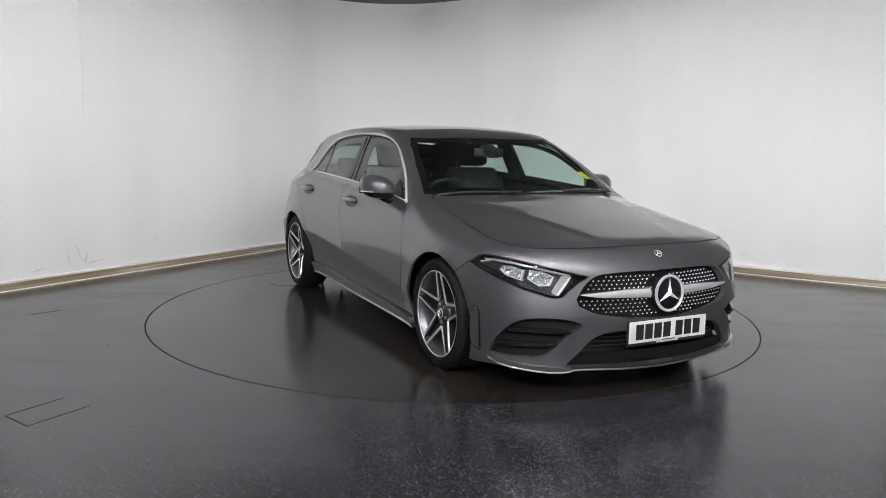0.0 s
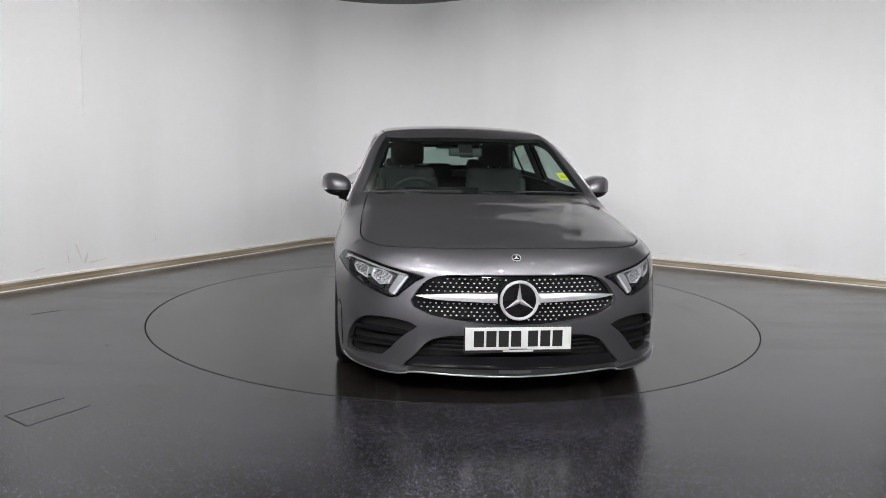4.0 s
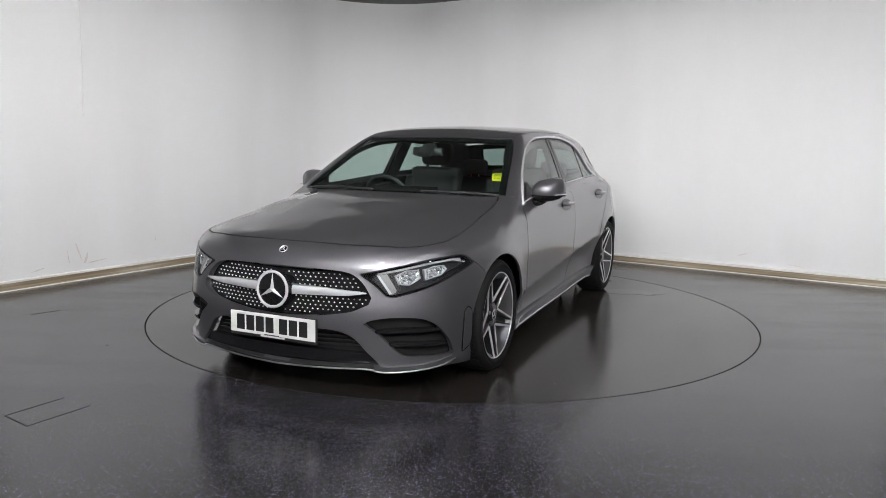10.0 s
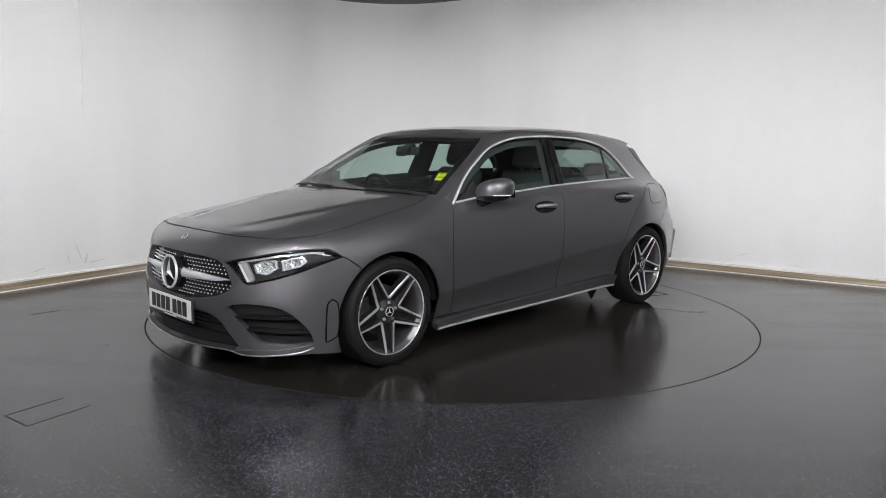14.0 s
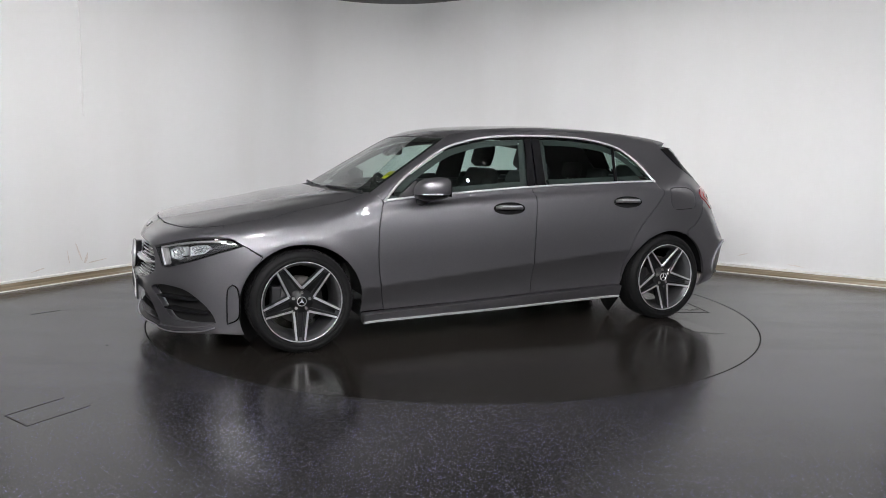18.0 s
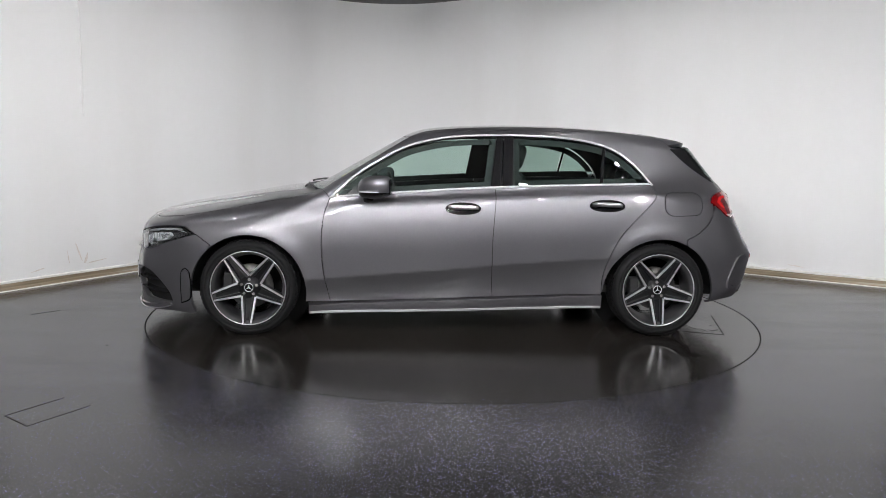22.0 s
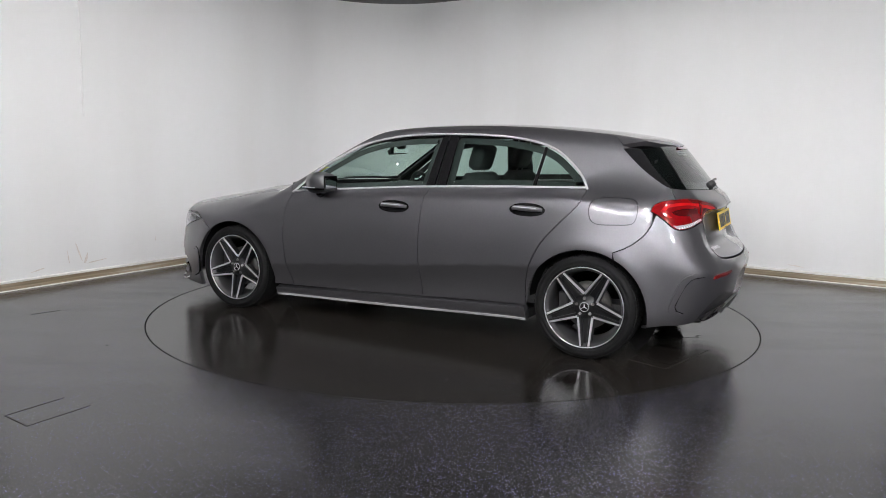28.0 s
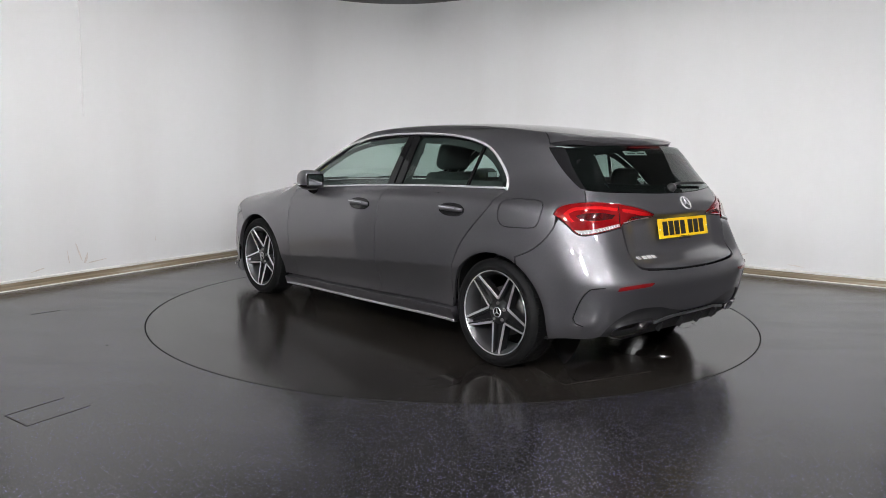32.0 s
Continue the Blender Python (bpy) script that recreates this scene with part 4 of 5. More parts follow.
fp = number_plate(WHITE, "white front number plate with black bars")
fp.matrix_basis = pose(2.270, 0, .3465, 90, 0, 90)
holder = part("plate_holder", boxed((2.260, 0, .340), (.012, .53, .13), None, .003), PLASTIC, car)
part("holder_print", boxed((.0065, 0, -.056), (.001, .15, .008)), WHITE, holder).location = (2.260, 0, .340)
rp = number_plate(YELLOW, "yellow rear number plate with black bars")
m0 = seat_on(BACK, (0, .818), .010)
rp.matrix_basis = m0
part("holder_print", boxed((0, -.064, .001), (.12, .008, .002)), PLASTIC, rp)

# model letters on the hatch, as plain bars
for i, y in enumerate((.437, .388, .352, .316)):
    placed("model_bar", boxed((0, 0, .002), (.027, .024, .004), None, .001), BRIGHT, seat_on(BACK, (y, .672), .001))

# head lamps
lens_line = inset(tidy(lamp, .012), .001)
panel("headlamp", [inset(tidy(lamp, .012), -.004)], PROW, PLASTIC, car, "LR", step=.03, lift=-.062, rim=0, label="headlamp with clear lens and dark housing")
wall = panel("lamp_surround", [inset(tidy(lamp, .012), .0), inset(tidy(lamp, .012), .012)], PROW, BLACK, car, "LR", step=.012, lift=-.004, rim=.055)
panel("lens", [lens_line], PROW, CLEAR, car, "LR", step=.03, lift=-.0005, rim=0)


def lamp_piece(name, pts, mat, lift, rim, step=.012, smooth=True):
    return panel(name, [curve(pts, .012, True) if smooth else curve(pts, .012, True, 5)], PROW, mat, car, "LR", step=step, lift=lift, rim=rim, gap=0)


lamp_piece("daylight_guide", [(.513, .627), (.535, .633), (.560, .636), (.604, .557), (.598, .546), (.584, .538), (.571, .538)], GREYLENS, -.012, .02)
lamp_piece("guide_edge", [(.512, .629), (.524, .630), (.583, .542), (.571, .537)], WHITELENS, -.009, .008)
top_line = curve([(.515, .640), (.60, .657), (.75, .687), (.89, .700), (.95, .697)], .015)
band(top_line, -.010, PROW, "lamp_brow", GREYLENS, lift=-.010, rim=.02)
tray = [(.652, .556), (.664, .60), (.655, .640), (.72, .660), (.82, .678), (.93, .690), (.985, .676), (.93, .645), (.82, .602), (.72, .568)]
lamp_piece("reflector_tray", tray, material("lamp_dark_grey", (.07, .07, .075), .25, .3, .3, grain=.15, scale=90, bump=.5), -.052, .01)
# two modules: bright six-sided bezels round cut-crystal reflectors
dense = lambda poly: np.vstack([np.linspace(p, q, 6, endpoint=False) for p, q in zip(poly, np.roll(poly, -1, 0))])
for cell in ([(.592, .628), (.648, .654), (.712, .658), (.722, .612), (.664, .578), (.610, .584)], [(.738, .655), (.790, .672), (.850, .674), (.868, .648), (.834, .620), (.745, .600)]):
    cell = np.array(cell)
    mid = cell.mean(0)
    o, i = dense(cell), dense(mid + (cell - mid) * .84)
    panel("lamp_bezel", [o, i], PROW, LAMPSILVER, car, "LR", lift=-.024, rim=.03, step=.01, gap=0)
    for ob in panel("reflector_cup", [i], PROW, CRYSTAL, car, "LR", lift=lambda q, mid=mid: -.040 + .55 * np.abs((q[:, 0] - mid[0]) % .030 - .015) + .30 * np.abs((q[:, 1] + .6 * q[:, 0]) % .022 - .011) + 2.2 * ((q - mid) ** 2).sum(1), rim=0, step=.0085, gap=0, own=True):
        ob.data.shade_flat()
    m = seat_on(PROW, tuple(mid + [.012, .004]), -.024)
    pair("projector", lathe([(.012, .0002), (.010, .009), (.003, .0145), (-.004, .015)], 24, "Z"), CLEAR, m)
for k in range(7):
    pair("light_guide_bead", boxed((0, 0, 0), (.012, .005, .008), None, .001), WHITELENS, seat_on(PROW, (.90 + .013 * k, .695 - .003 * k), -.02))

DEEPRED = material("deep_red_lens", (.07, .002, .003), .08, 0, 1.0)

# front vents, intake, splitter
panel("intake_mesh", [inset(tidy(intake, .02), -.01)], FRONT, PIT, car, "C", step=.04, lift=-.055, rim=0)
for k in range(4):
    z = .262 + .021 * k
    w = .455 - .028 * k
    line = np.array([(-w, z), (-.2, z - .004), (.2, z - .004), (w, z)])
    panel("intake_slat", [np.vstack([curve(line, .04), curve(line[::-1] + [0, .006], .04)])], FRONT, INK, car, "C", lift=-.040, rim=.012, step=.05, gap=0)
apron = whole(np.vstack([curve([(0, .246), (.25, .243), (.496, .237)], .03), curve([(.528, .206), (.553, .178), (.45, .177), (.2, .171), (0, .168)], .03)]))
panel("apron", [apron], FRONT, BLACK, car, "C", step=.03, lift=-.014, rim=.035, label="gloss black apron under the air intake")
panel("vent_back", [inset(tidy(vent, .015), -.008)], PROW, PIT, car, "LR", step=.03, lift=-.040, rim=0)
fins = [[(.474, .344), (.562, .362), (.68, .364), (.800, .360), (.812, .349), (.78, .344), (.68, .347), (.564, .346)],
        [(.520, .278), (.609, .293), (.72, .289), (.845, .281), (.862, .268), (.80, .268), (.72, .273), (.61, .279)]]
for f in fins:
    panel("vent_fin", [curve(f, .015, True, 30)], PROW, BLACK, car, "LR", lift=-.002, rim=.04, step=.02, gap=0)
lip = np.vstack([curve([(0, .161), (.26, .169), (.45, .177), (.505, .172)], .03), curve([(.505, .158), (.45, .162), (.26, .156), (0, .149)], .03)])
panel("splitter", [whole(lip)], PROW, PLASTIC, car, "C", lift=.010, rim=.03, step=.02, gap=0)
bead(np.vstack([curve([(-.505, .166), (-.45, .170), (-.26, .163), (0, .157)], .03), curve([(0, .157), (.26, .163), (.45, .170), (.505, .166)], .03)[1:]]), PROW, .0045, "splitter_trim", SATIN, "L", lift=.016)
wingl = np.vstack([curve([(.505, .172), (.56, .178), (.70, .184), (.80, .194), (.880, .206)], .02), curve([(.892, .192), (.83, .172), (.70, .160), (.56, .155), (.505, .158)], .02)])
panel("splitter_blade", [wingl], PROW, PAINT, car, "LR", lift=.016, rim=.04, step=.02, gap=0)
bead(curve([(.505, .163), (.56, .156), (.70, .162), (.83, .174), (.890, .192)], .02), PROW, .0038, "blade_trim", SATIN, lift=.018)
flap = curve([(1.795, .415), (1.77, .44), (1.745, .42), (1.735, .32), (1.745, .24), (1.80, .212)], .02, True, 60)
panel("air_slot", [inset(tidy(flap, .02), -.006)], SIDE, BLACK, car, "LR", lift=.0015, rim=.01, step=.02, gap=0)
panel("air_curtain", [flap], SIDE, PAINT, car, "LR", lift=.006, rim=.02, step=.02)

# tail lamps
panel("tail_lamp", [tail_lamp], STERN, RED, car, "LR", step=.02, lift=.004, rim=.03, label="red tail lamp with clear lower strip")
strip_low = [(.590, .846), (.68, .828), (.768, .812), (.81, .809), (.832, .816), (.845, .828), (.80, .828), (.70, .842), (.60, .858), (.590, .854)]
panel("reverse_lens", [curve(strip_low, .012, True)], STERN, GREYLENS, car, "LR", step=.015, lift=.006, rim=.003, gap=0)
strip_in = [(.352, .886), (.46, .874), (.565, .861), (.567, .867), (.46, .881), (.37, .892)]
panel("reverse_lens", [curve(strip_in, .012, True)], STERN, GREYLENS, car, "LR", step=.015, lift=.006, rim=.003, gap=0)
for k in range(13):
    u = .612 + .0165 * k
    pair("lens_rib", boxed((0, 0, 0), (.0045, .011, .003), pose(0, 0, 0, 0, 0, 8), .001), WHITELENS, seat_on(STERN, (u, .8525 - .20 * (u - .60)), .0078))
bead(curve([(.598, .955), (.594, .90), (.590, .846)], .02), STERN, .0022, "lens_joint", DEEPRED, lift=.006)
hook = [(.60, .940), (.70, .950), (.80, .948), (.87, .935), (.905, .908), (.885, .885), (.86, .868), (.845, .872), (.868, .892), (.875, .910), (.85, .925), (.79, .934), (.70, .936), (.61, .926)]
panel("light_band", [curve(hook, .015, True)], STERN, REDGLOW, car, "LR", step=.015, lift=.0065, rim=.002, gap=0)
spear = [(.36, .905), (.44, .922), (.53, .934), (.575, .936), (.57, .922), (.50, .912), (.42, .902)]
panel("light_band", [curve(spear, .015, True)], STERN, REDGLOW, car, "LR", step=.015, lift=.0065, rim=.002, gap=0)
dark = [(.62, .908), (.70, .918), (.79, .915), (.84, .902), (.82, .886), (.74, .878), (.64, .886)]
panel("lamp_core", [curve(dark, .015, True)], STERN, DEEPRED, car, "LR", step=.02, lift=.006, rim=.002, gap=0)

# rear bumper: reflectors, side blades, diffuser, exhaust tips
refl = [(.644, .525), (.632, .543), (.60, .549), (.50, .556), (.432, .557), (.430, .551), (.461, .541), (.55, .534)]
panel("reflector", [curve(refl, .012, True)], STERN, RED, car, "LR", lift=.003, rim=.006, step=.02, gap=0)
blade = [(.700, .562), (.77, .558), (.815, .53), (.845, .45), (.868, .365), (.862, .328), (.80, .318), (.79, .328), (.835, .345), (.842, .37), (.82, .44), (.795, .505), (.765, .537), (.70, .548)]
# a black line draws the shade in the painted recess beside the blade
bead(curve([(.70, .546), (.765, .534), (.793, .50), (.818, .44), (.838, .37), (.826, .342), (.79, .328)], .02), STERN, .0032, "blade_gap", BLACK, lift=.002)
panel("bumper_blade", [curve(blade, .015, True)], STERN, PAINT, car, "LR", lift=.014, rim=.03, step=.015, gap=0)
diff = whole(np.vstack([curve([(0, .373), (.154, .375), (.26, .394), (.37, .418), (.53, .420), (.64, .372), (.685, .318), (.715, .282)], .03), curve([(.70, .252), (.60, .246), (.4, .245), (0, .245)], .03)]))
panel("diffuser", [diff], STERN, PLASTIC, car, "C", lift=-.016, rim=.05, step=.03)
for y in (-.30, -.1, .1, .30):
    placed("diffuser_fin", boxed((0, 0, .0), (.012, .070, .05), None, .004), PLASTIC, seat_on(STERN, (y, .288), -.016))
line = whole(np.vstack([curve([(0, .352), (.20, .349), (.274, .343), (.378, .324)], .03), curve([(.374, .314), (.27, .332), (.20, .338), (0, .341)], .03)]))
panel("diffuser_trim", [line], STERN, SATIN, car, "C", lift=.006, rim=.012, step=.02, gap=0)
tip = curve([(.662, .282), (.642, .312), (.590, .335), (.50, .345), (.388, .342), (.41, .315), (.453, .287), (.53, .273), (.637, .269)], .012, True)
tip_in = inset(tidy(tip, .01), .006)
panel("exhaust_tip", [tip, tip_in], STERN, CHROME, car, "LR", lift=.010, rim=.03, step=.012, gap=0)
panel("exhaust_core", [tip], STERN, BLACK, car, "LR", lift=-.010, rim=0, step=.03, gap=0)

# door handles
for u, v, doors in ((-.034, .851, front_doors), (-.988, .881, rear_doors)):
    oval = np.array([(u + .118 * math.copysign(abs(math.cos(t)) ** .85, math.cos(t)), v + .040 * math.sin(t)) for t in np.linspace(0, 2 * math.pi, 40, endpoint=False)])
    # a flat black oval stands in for the dark shading of the hollow
    cups = sheet([oval], SIDE, step=.02, lift=.0012, rim=0, gap=0)
    bm = bmesh.new()
    n = 14
    rows = []
    for i in range(n + 1):
        s = i / n * 2 - 1
        w = .017 * (1 - .35 * s ** 4)
        h = .030 * (1 - s ** 4) ** .6
        rows.append([bm.verts.new((s * .100, w * math.sin(q), h + .009 * math.cos(q))) for q in np.linspace(0, 2 * math.pi, 10, endpoint=False)])
    for a, b in zip(rows, rows[1:]):
        for k in range(10):
            bm.faces.new((a[k], a[(k + 1) % 10], b[(k + 1) % 10], b[k]))
    bm.faces.new(rows[0]), bm.faces.new(rows[-1])
    bmesh.ops.recalc_face_normals(bm, faces=bm.faces)
    grip = mesh_of(bm, "door_handle", True)
    m = seat_on(SIDE, (u, v + .004), .004) @ pose(0, 0, 0, 0, 0, -1.5)
    strip_bm = boxed((0, .004, .0395), (.15, .007, .002), None, .0008)
    line_me = mesh_of(strip_bm, "handle_trim")
    handles = pair("door_handle", grip, PAINT, m, parent=doors)
    pair("handle_trim", line_me, BRIGHT, m, parent=doors)
    for s, d in zip("LR", doors):
        part("handle_cup", skin_mesh("handle_cup", *cups, flip=s == "R"), BLACK, d)

# door mirrors
def mirror_cap():
    bm = bmesh.new()
    bmesh.ops.create_uvsphere(bm, u_segments=28, v_segments=18, radius=1)
    for v in bm.verts:
        x, y, z = v.co
        x, y, z = (math.copysign(abs(c) ** .8, c) for c in (x, y, z))
        v.co = (x * (.118 if x > 0 else .125), y * .092 - .03 * max(x, 0), z * (.076 if z > 0 else .072) + .010 * y - .012 * x)
        if v.co.x < -.098:
            v.co.x = -.098
    return bm


mm = pose(.538, .912, .985, 0, 0, -5)
caps = pair("mirror", mesh_of(mirror_cap(), "mirror", True), PAINT, mm)
bm = mirror_cap()
bmesh.ops.bisect_plane(bm, geom=bm.verts[:] + bm.edges[:] + bm.faces[:], plane_co=(0, 0, -.030), plane_no=(0, 0, 1), clear_outer=True)
for v in bm.verts:
    v.co *= 1.02
pair("mirror_base", mesh_of(bm, "mirror_base", True), BLACK, mm, parent=caps)
pair("mirror_frame", mesh_of(boxed((-.098, 0, .004), (.006, .138, .098), None, .003), "mirror_frame"), BLACK, mm, parent=caps)
glass_bm = boxed((-.1015, 0, .005), (.003, .112, .074), None, .001)
pair("mirror_glass", mesh_of(glass_bm, "mirror_glass"), material("mirror_silver", (.38, .40, .41), .01, 1.0), mm, parent=caps)
pair("indicator", mesh_of(boxed((.030, .082, -.026), (.130, .012, .006), pose(0, 0, 0, 0, 0, -10), .002), "indicator"), WHITELENS, mm, parent=caps)
pair("mirror_stalk", tube([(.60, .775, .890), (.592, .82, .900), (.58, .86, .915), (.56, .89, .935)], .029, 12), BLACK, Matrix(), parent=caps)
panel("sail_trim", [curve([(.735, .928), (.60, .938), (.545, .945), (.56, .985), (.60, 1.035), (.66, .99)], .02, True, 20)], SIDE, PLASTIC, car, "LR", lift=.003, rim=.01, step=.03, gap=0)

# wipers, sticker, sensor box
for pts in ([(.945, -.68), (.985, -.50), (1.02, -.32), (1.045, -.12)], [(.93, .70), (.965, .58), (1.01, .40), (1.035, .22)]):
    p3 = on(ABOVE, curve(pts, .04))
    p3 = p3 + slope(p3) * .012
    part("wiper", tube([tuple(p) for p in p3], .007, 8), PLASTIC, car)
p3 = on(BACK, curve([(.01, 1.035), (-.05, 1.050), (-.22, 1.052), (-.42, 1.043)], .04))
p3 = p3 + slope(p3) * .02
rw = part("rear_wiper", tube([tuple(p) for p in p3], .008, 8), PLASTIC, car)
part("wiper_boss", lathe([(-.01, .026), (.02, .024), (.028, .015), (.03, .0002)], 20, "Z"), PLASTIC, rw).matrix_basis = seat_on(BACK, (0, 1.037), .0)
panel("windscreen_note", [curve([(.712, .572), (.688, .652), (.764, .672), (.783, .598)], .02, True, 5)], ABOVE, NOTE, car, "L", lift=-.007, rim=0, step=.03, gap=0, label="yellow paper note inside the windscreen")
for k in range(4):
    a, b = np.array([.716 + .012 * k, .588 + .004 * k]), np.array([.702 + .012 * k, .640 + .004 * k])
    panel("note_bar", [np.array([a, b, b + [.004, .0006], a + [.004, .0006]])], ABOVE, INK, car, "L", lift=-.0055, rim=0, step=.006, gap=0)

# black print round the glass
print_in = inset(tidy(screen, .03), .045)
panel("screen_print", [screen, print_in], ABOVE, BLACK, car, "C", step=.03, lift=-.006, rim=0, gap=.001)
rg_in = inset(tidy(rear_glass, .02), .045) * [.84, 1]
panel("rear_print", [rear_glass, rg_in], BACK, BLACK, car, "C", step=.03, lift=-.006, rim=0, gap=.001)
fin = np.vstack([curve([(-1.487, 1.258), (-1.55, 1.198), (-1.62, 1.138), (-1.70, 1.082), (-1.765, 1.042)], .03), SIDE.flat(on(BACK, glass_edge[::-1] - [.004, 0]))])
panel("spoiler_fin", [fin], SIDE, BLACK, car, "LR", step=.02, lift=.004, rim=.006, gap=0, label="gloss black fin beside the rear window")
panel("window_label", [np.array([(.02, 1.226), (.225, 1.226), (.225, 1.249), (.02, 1.249)])], BACK, WHITE, car, "C", lift=-.005, rim=0, step=.03, gap=0, label="small white label on the rear window")
for y in (.075, .165):
    panel("label_bar", [np.array([(y - .035, 1.234), (y + .035, 1.234), (y + .035, 1.240), (y - .035, 1.240)])], BACK, INK, car, "C", lift=-.0042, rim=0, step=.006, gap=0)
panel("brake_light", [np.array([(-.16, 1.262), (.16, 1.262), (.16, 1.272), (-.16, 1.272)])], BACK, DEEPRED, car, "C", lift=.004, rim=.006, step=.02, gap=0)

# ---- cabin ----
panel("roof_lining", [roof], ABOVE, LINING, car, "C", step=.08, lift=-.045, rim=0)
panel("side_lining", [quarter], SLANT, LINING, car, "LR", step=.05, lift=-.035, rim=0)
panel("door_lining", [np.vstack([fd])], SIDE, LINING, car, "LR", step=.06, lift=-.07, rim=0)
panel("door_lining", [np.vstack([rd])], SIDE, LINING, car, "LR", step=.06, lift=-.07, rim=0)
panel("window_lining", [between(-.40, -.20, -.06, -.15)], SIDE, LINING, car, "LR", step=.05, lift=-.05, rim=0)
outer = inset(tidy(np.vstack([dlo_top, belt[::-1][1:-1]]), .02), .008)
for x0, x1, l0, l1 in ((-.222, 1.0, -.15, 0), (-1.5, -.372, 0, -.06)):
    w = between(x0, x1, l0, l1)
    panel("window_lining", [w, inset(tidy(w, .02), .042)], SIDE, LINING, car, "LR", step=.03, lift=-.03, rim=0, gap=0)
part("cabin_floor", boxed((-.3, 0, .30), (2.6, 1.45, .05)), LINING, car)
part("bulkhead", boxed((1.02, 0, .60), (.04, 1.3, .5)), LINING, car)
part("boot_floor", boxed((-1.60, 0, .66), (.70, 1.1, .04)), LINING, car)
dash = part("dashboard", boxed((.72, 0, .80), (.46, 1.38, .20), None, .07), PLASTIC, car)
part("screen_pair", boxed((.50, -.18, .915), (.02, .52, .11), pose(0, 0, 0, 0, -12, 0), .006), BLACK, dash)
part("console", boxed((.22, 0, .52), (.8, .22, .28), None, .04), PLASTIC, car)


def front_seat(y):
    s = part("front_seat", boxed((-.02, y, .46), (.50, .50, .16), None, .05), CLOTH, car, "black upholstered sports seat", True)
    back = boxed((0, 0, .30), (.12, .46, .62), None, .05)
    for w in (-1, 1):
        box(back, (.05, w * .21, .28), (.10, .07, .46), None, .03)
    b = part("backrest", back, CLOTH, s, smooth=True)
    b.matrix_basis = pose(-.26, y, .50, 0, -19, 0)
    h = part("headrest", boxed((.02, 0, .71), (.10, .27, .19), None, .045), CLOTH, s, smooth=True)
    h.matrix_basis = pose(-.26, y, .50, 0, -17, 0)
    for w in (-.05, .05):
        part("headrest_post", tube([(-.43, y + w, 1.06), (-.46, y + w, 1.15)], .006, 8), STEEL, s)
    return s


front_seat(.36)
front_seat(-.36)
bench = part("rear_bench", boxed((-.82, 0, .46), (.50, 1.24, .17), None, .06), CLOTH, car, "black rear bench seat", True)
rb = part("bench_back", boxed((0, 0, .24), (.14, 1.24, .52), None, .05), CLOTH, bench, smooth=True)
rb.matrix_basis = pose(-1.10, 0, .50, 0, -22, 0)
for y in (-.38, 0, .38):
    h = part("headrest", boxed((-1.335, y, 1.06 if y else 1.02), (.08, .24, .14), pose(0, 0, 0, 0, -12, 0), .035), CLOTH, bench, smooth=True)
    for w in (-.04, .04):
        part("headrest_post", tube([(-1.31, y + w, .92), (-1.335, y + w, 1.05)], .006, 8), STEEL, bench)
wheel_pose = pose(.40, -.36, .865, 0, 0, 0) @ pose(0, 0, 0, 0, -66, 0)
sw = placed("steering_wheel", ring_mesh(.178, .016, 48, 10), PLASTIC, wheel_pose)
part("wheel_boss", boxed((0, 0, -.02), (.11, .13, .05), None, .02), PLASTIC, sw, smooth=True)
for a in (90, -90, 180):
    part("wheel_spoke", boxed((.10 * math.cos(math.radians(a)), .10 * math.sin(math.radians(a)), -.012), (.13, .03, .014), pose(0, 0, 0, 0, 0, a), .005), PLASTIC, sw)
part("steering_column", tube([(.45, -.36, .85), (.72, -.36, .74)], .04, 12), PLASTIC, car)
rv = part("rear_view_mirror", boxed((.455, -.015, 1.215), (.03, .235, .062), pose(0, 0, 0, 0, -6, 0), .014), PLASTIC, car, smooth=True)
part("mirror_face", boxed((.438, -.015, 1.215), (.003, .21, .05), pose(0, 0, 0, 0, -6, 0), .001), CHROME, rv)
part("sensor_box", boxed((.475, -.015, 1.222), (.13, .10, .04), pose(0, 0, 0, 0, 30, 0), .012), PLASTIC, car, smooth=True)


# ---- wheels ----
DISC = material("dull_brake_iron", (.10, .097, .094), .5, .8, grain=.2, scale=80)
def wheel():
    """A wheel about the y axis, its face towards +y."""
    top = new("wheel")
    R, W2 = .316, .112
    side = [(.022, R - .005), (.008, .301), (-.001, .290), (-.0042, .278), (-.0022, .276), (-.0022, .268), (-.0040, .266), (.001, .252), (.010, .2455)]
    prof = [(-W2 + d, r) for d, r in side[::-1]] + [(-.05, R - .001), (0, R), (.05, R - .001)] + [(W2 - d, r) for d, r in side]
    tyre = part("tyre", lathe(prof, 72), RUBBER, top)
    bm = bmesh.new()
    for k in range(64):
        a = 2 * math.pi * k / 64
        for y, lean in ((-.066, .5), (-.024, -.4), (.024, .4), (.066, -.5)):
            box(bm, ((R - .002) * math.cos(a), y, (R - .002) * math.sin(a)), (.0065, .034, .021), pose(0, 0, 0, 0, -math.degrees(a), 0) @ pose(0, 0, 0, 30 * lean))
    part("tread", bm, RUBBER, tyre)
    part("barrel", lathe([(W2 - .009, .2405), (W2 - .013, .2385), (W2 - .024, .227), (W2 - .045, .219), (.03, .213), (-.06, .20), (-W2 + .01, .225)], 72), BARREL, top)
    part("rim_lip", lathe([(W2 - .012, .2465), (W2 - .005, .2455), (W2 - .004, .2415), (W2 - .010, .2395)], 72), MACHINED, top)
    return top


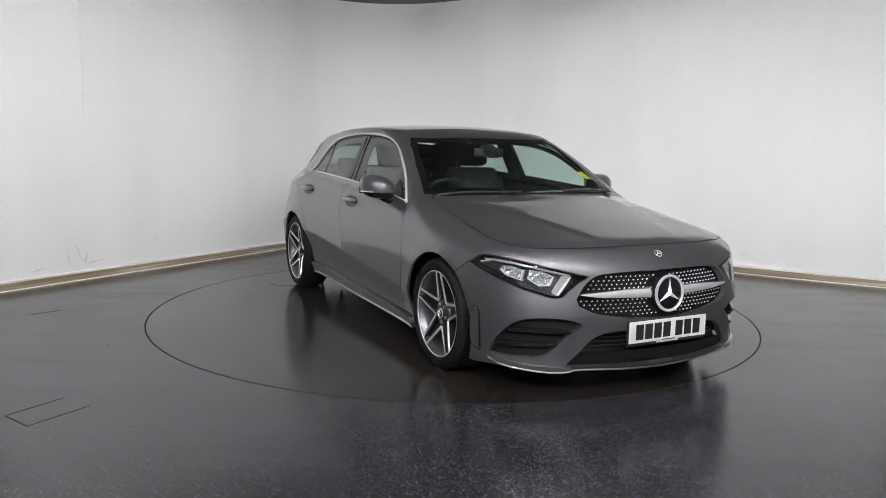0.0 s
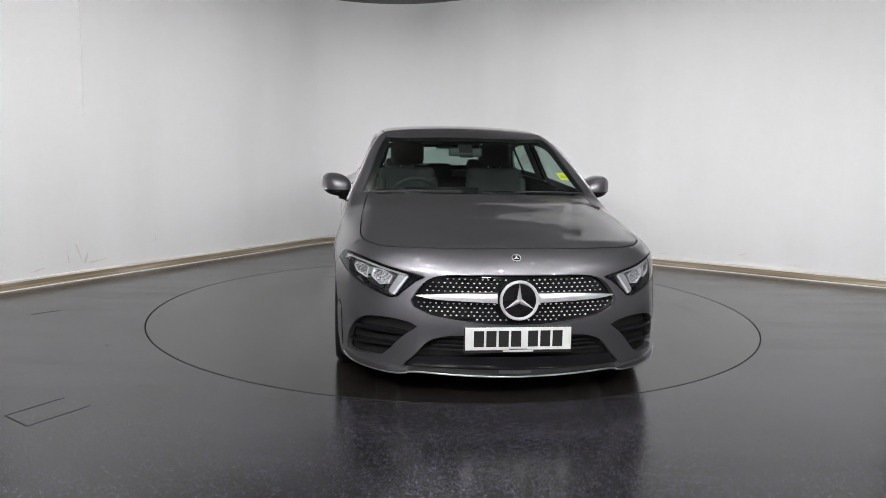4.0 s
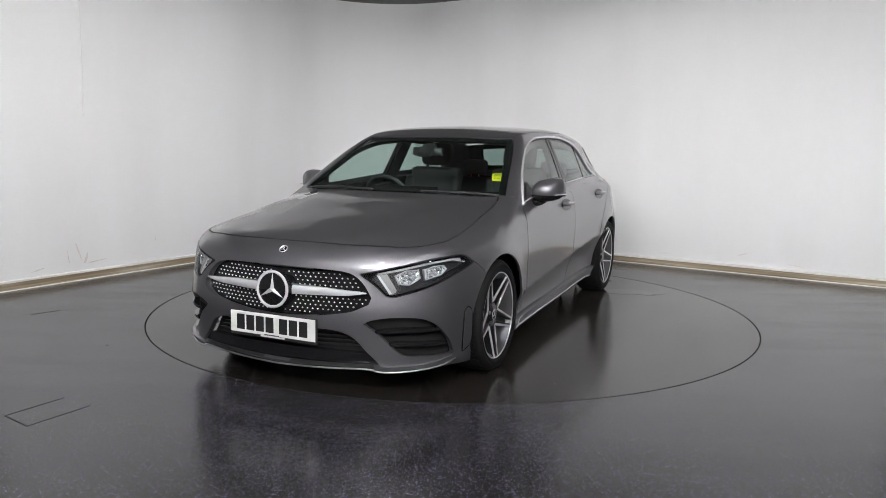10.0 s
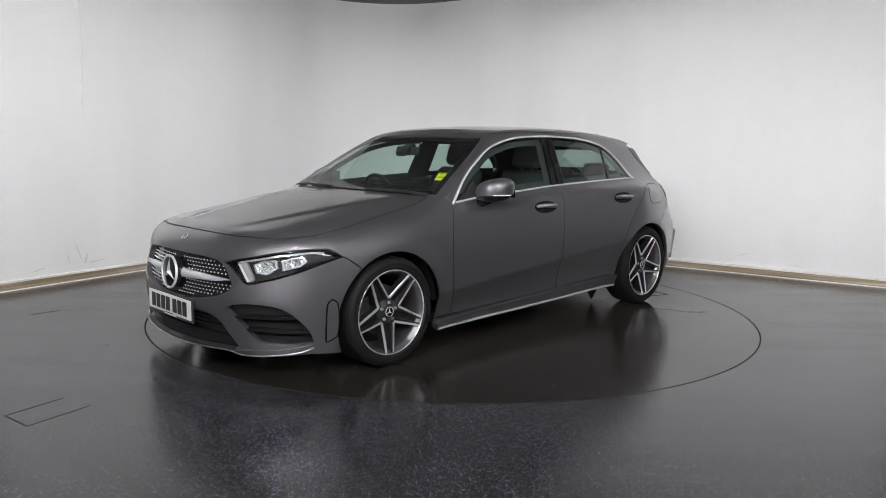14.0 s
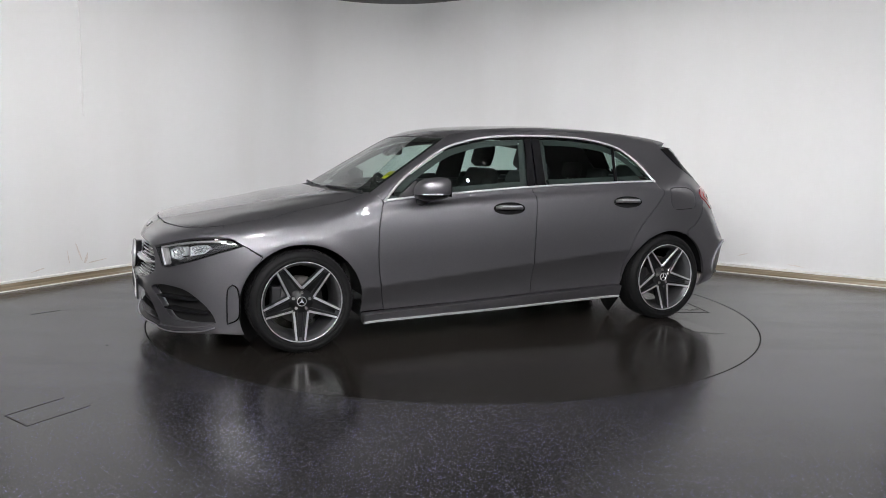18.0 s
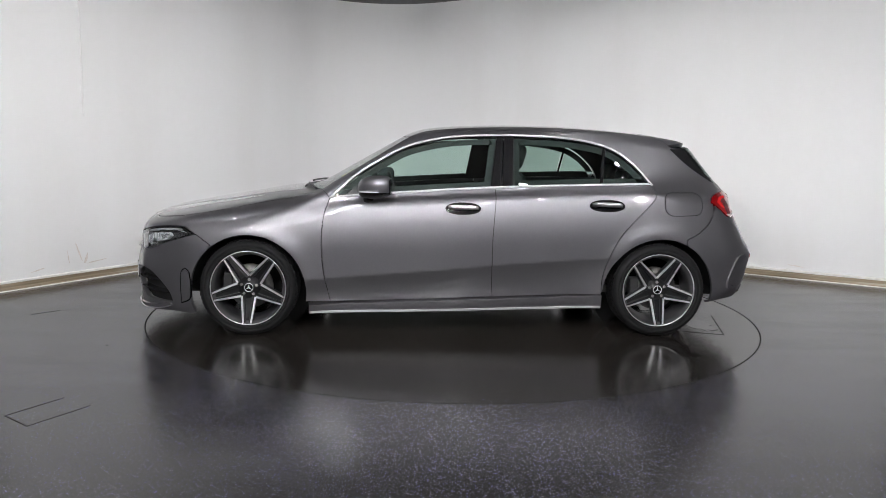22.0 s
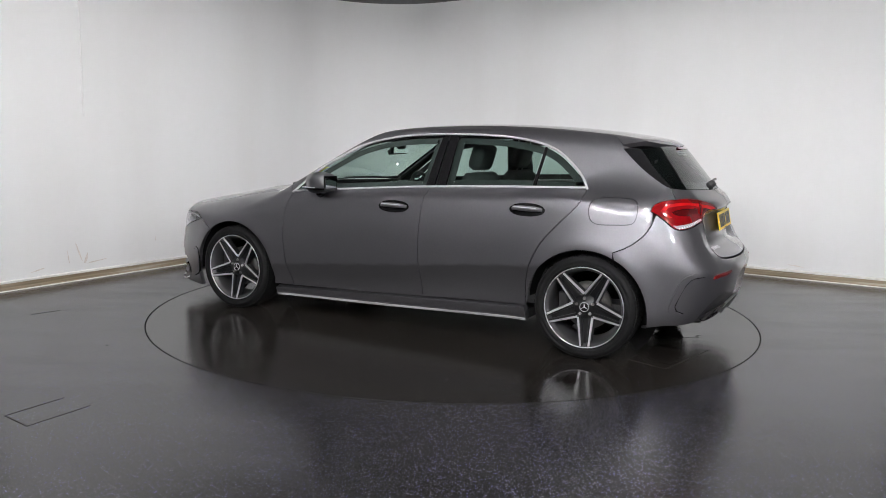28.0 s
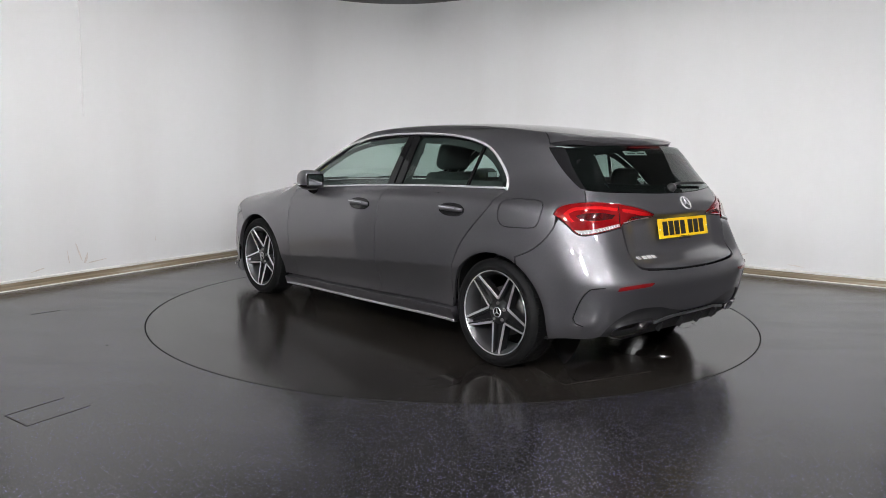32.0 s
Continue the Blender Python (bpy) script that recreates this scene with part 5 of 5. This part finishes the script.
def spoke_bar(bm, p0, p1, w0, w1, y0, y1, depth):
    """A bar between two points of the wheel's plane, chamfered on its face."""
    p0, p1 = Vector((p0[0], 0, p0[1])), Vector((p1[0], 0, p1[1]))
    d = (p1 - p0).normalized()
    w = Vector((-d.z, 0, d.x))
    rows = []
    for p, wd, y in ((p0, w0, y0), (p1, w1, y1)):
        rows.append([bm.verts.new(p + w * s * wd + Vector((0, yy, 0))) for s, yy in ((-.5, y - .004), (-.40, y), (.40, y), (.5, y - .004), (.62, y - depth), (-.62, y - depth))])
    n = 6
    for i in range(n):
        bm.faces.new((rows[0][i], rows[0][(i + 1) % n], rows[1][(i + 1) % n], rows[1][i]))
    bm.faces.new(rows[0][::-1])
    bm.faces.new(rows[1])


def dress_wheel(top):
    """Five double spokes, hub, disc and caliper."""
    W2 = .112
    for k in range(5):
        a = math.radians(-90 + 72 * k)
        polar = lambda r, t: (r * math.cos(a + t), r * math.sin(a + t))
        body, face = bmesh.new(), bmesh.new()
        spoke_bar(body, polar(.045, 0), polar(.234, 0), .060, .034, .044, W2 - .036, .045)
        for s in (-1, 1):
            spoke_bar(body, polar(.070, s * .52), polar(.234, s * .092), .026, .020, .068, W2 - .011, .05)
            spoke_bar(face, polar(.078, s * .60), polar(.236, s * .104), .0140, .0120, .0715, W2 - .0085, .006)
        bmesh.ops.recalc_face_normals(body, faces=body.faces)
        bmesh.ops.recalc_face_normals(face, faces=face.faces)
        sp = part("spoke", body, ALLOY, top)
        part("spoke_face", face, MACHINED, top)
        bolt = lathe([(.053, .0001), (.053, .006), (.056, .0065), (.056, .0095), (.045, .011)], 6)
        part("bolt", bolt, STEEL, top).location = (*[.052 * math.cos(a + .63)], 0.021, .052 * math.sin(a + .63))
    part("hub", lathe([(.078, .0001), (.078, .030), (.072, .034), (.066, .070), (.02, .078)], 40), ALLOY, top)
    cap = part("hub_cap", lathe([(.0805, .0001), (.0805, .026), (.078, .030)], 40), BLACK, top)
    bm = bmesh.new()
    for k in range(3):
        t = math.radians(90 + 120 * k)
        spoke_bar(bm, (0, 0), (.025 * math.cos(t), .025 * math.sin(t)), .007, .002, .083, .082, .002)
    bmesh.ops.recalc_face_normals(bm, faces=bm.faces)
    part("cap_star", bm, BRIGHT, top)
    part("cap_ring", lathe([(.080, .025), (.083, .026), (.083, .029), (.079, .030)], 40), BRIGHT, top)
    part("brake_disc", lathe([(-.005, .05), (.012, .055), (.012, .145), (-.012, .146), (-.012, .05)], 48), DISC, top)
    part("caliper", boxed((.145, 0, .02), (.06, .075, .13), None, .012), PLASTIC, top)


first_wheel = wheel()
dress_wheel(first_wheel)
first_wheel.parent = car
WHEELY = .775
first_wheel.matrix_basis = pose(HUB, WHEELY, .3155, 0, -3, 0)
for x, y, turn, spin in ((-HUB, WHEELY - .003, 0, 4), (HUB, -WHEELY, 180, 178), (-HUB, -WHEELY + .003, 180, 20)):
    copy_thing(first_wheel, pose(x, y, .3155, 0, 0, turn) @ pose(0, 0, 0, 0, spin, 0))

# wheel housings and the underside
for x in (HUB, -HUB):
    for s in (1, -1):
        me = lathe([(0, .385), (-.30, .385)], 28, arc=(math.radians(4), math.radians(176)))
        o = part("wheel_housing", me, RUBBER, car)
        o.location = (x, s * (.84 if s > 0 else .54), .300)
        part("housing_wall", lathe([(0, .39), (0, .001)], 28, arc=(math.radians(-48), math.radians(228))), RUBBER, car).location = (x, s * .55, .300)
part("underbody", boxed((0, 0, .21), (1.95, 1.60, .06)), PLASTIC, car)
for x in (HUB, -HUB):
    part("subframe", boxed((x, 0, .27), (1.25, 1.04, .10), None, .02), PLASTIC, car)


def centre(o):
    """The middle of a part's points, in the car's space."""
    q = sum((v.co for v in o.data.vertices), Vector()) / max(1, len(o.data.vertices))
    return o.matrix_basis @ q


def gather(owner, names):
    """Puts pieces of the car under the part that they belong to, each on its own side."""
    kids = list(car.children)
    hosts = [o for o in kids if o.name.split(".")[0] == owner]
    for o in kids:
        if o.name.split(".")[0] in names and o not in hosts:
            o.parent = min(hosts, key=lambda h: abs(centre(h).y - centre(o).y))


gather("headlamp", ("lens", "lamp_surround", "daylight_guide", "lamp_brow", "reflector_tray", "lamp_bezel", "reflector_cup", "projector", "guide_edge", "light_guide_bead"))
gather("tail_lamp", ("reverse_lens", "lens_rib", "lens_joint", "light_band", "lamp_core"))
gather("exhaust_tip", ("exhaust_core",))
gather("rear_window", ("rear_print", "window_label", "label_bar"))
gather("windscreen", ("screen_print",))
gather("windscreen_note", ("note_bar",))
gather("spoiler", ("spoiler_fin", "brake_light"))
gather("front_bumper", ("vent_back", "vent_fin", "intake_mesh", "intake_slat", "apron", "splitter", "splitter_trim", "splitter_blade", "blade_trim", "air_slot", "air_curtain"))
gather("rear_bumper", ("diffuser", "diffuser_fin", "diffuser_trim", "reflector", "bumper_blade", "blade_gap"))
gather("front_door", ("front_side_window",))
gather("rear_door", ("rear_side_window",))
gather("sill", ("sill_trim",))
gather("grille", ("grille_blade", "blade_edge"))
gather("tailgate", ("model_bar",))


def motions():
    """The table turns the car steadily, clockwise from above."""
    rows, deck = [], []
    for t in range(0, 33):
        a = -144.891 - 5.1733 * (t - 16) + .002 * (t - 16) ** 2
        m = pose(0, 0, 0, 0, 0, a)
        rows.append((t, m @ pose(.0349, .0253, 0)))
        deck.append((t, m))
    walk(car, rows)
    walk(table, deck)


motions()
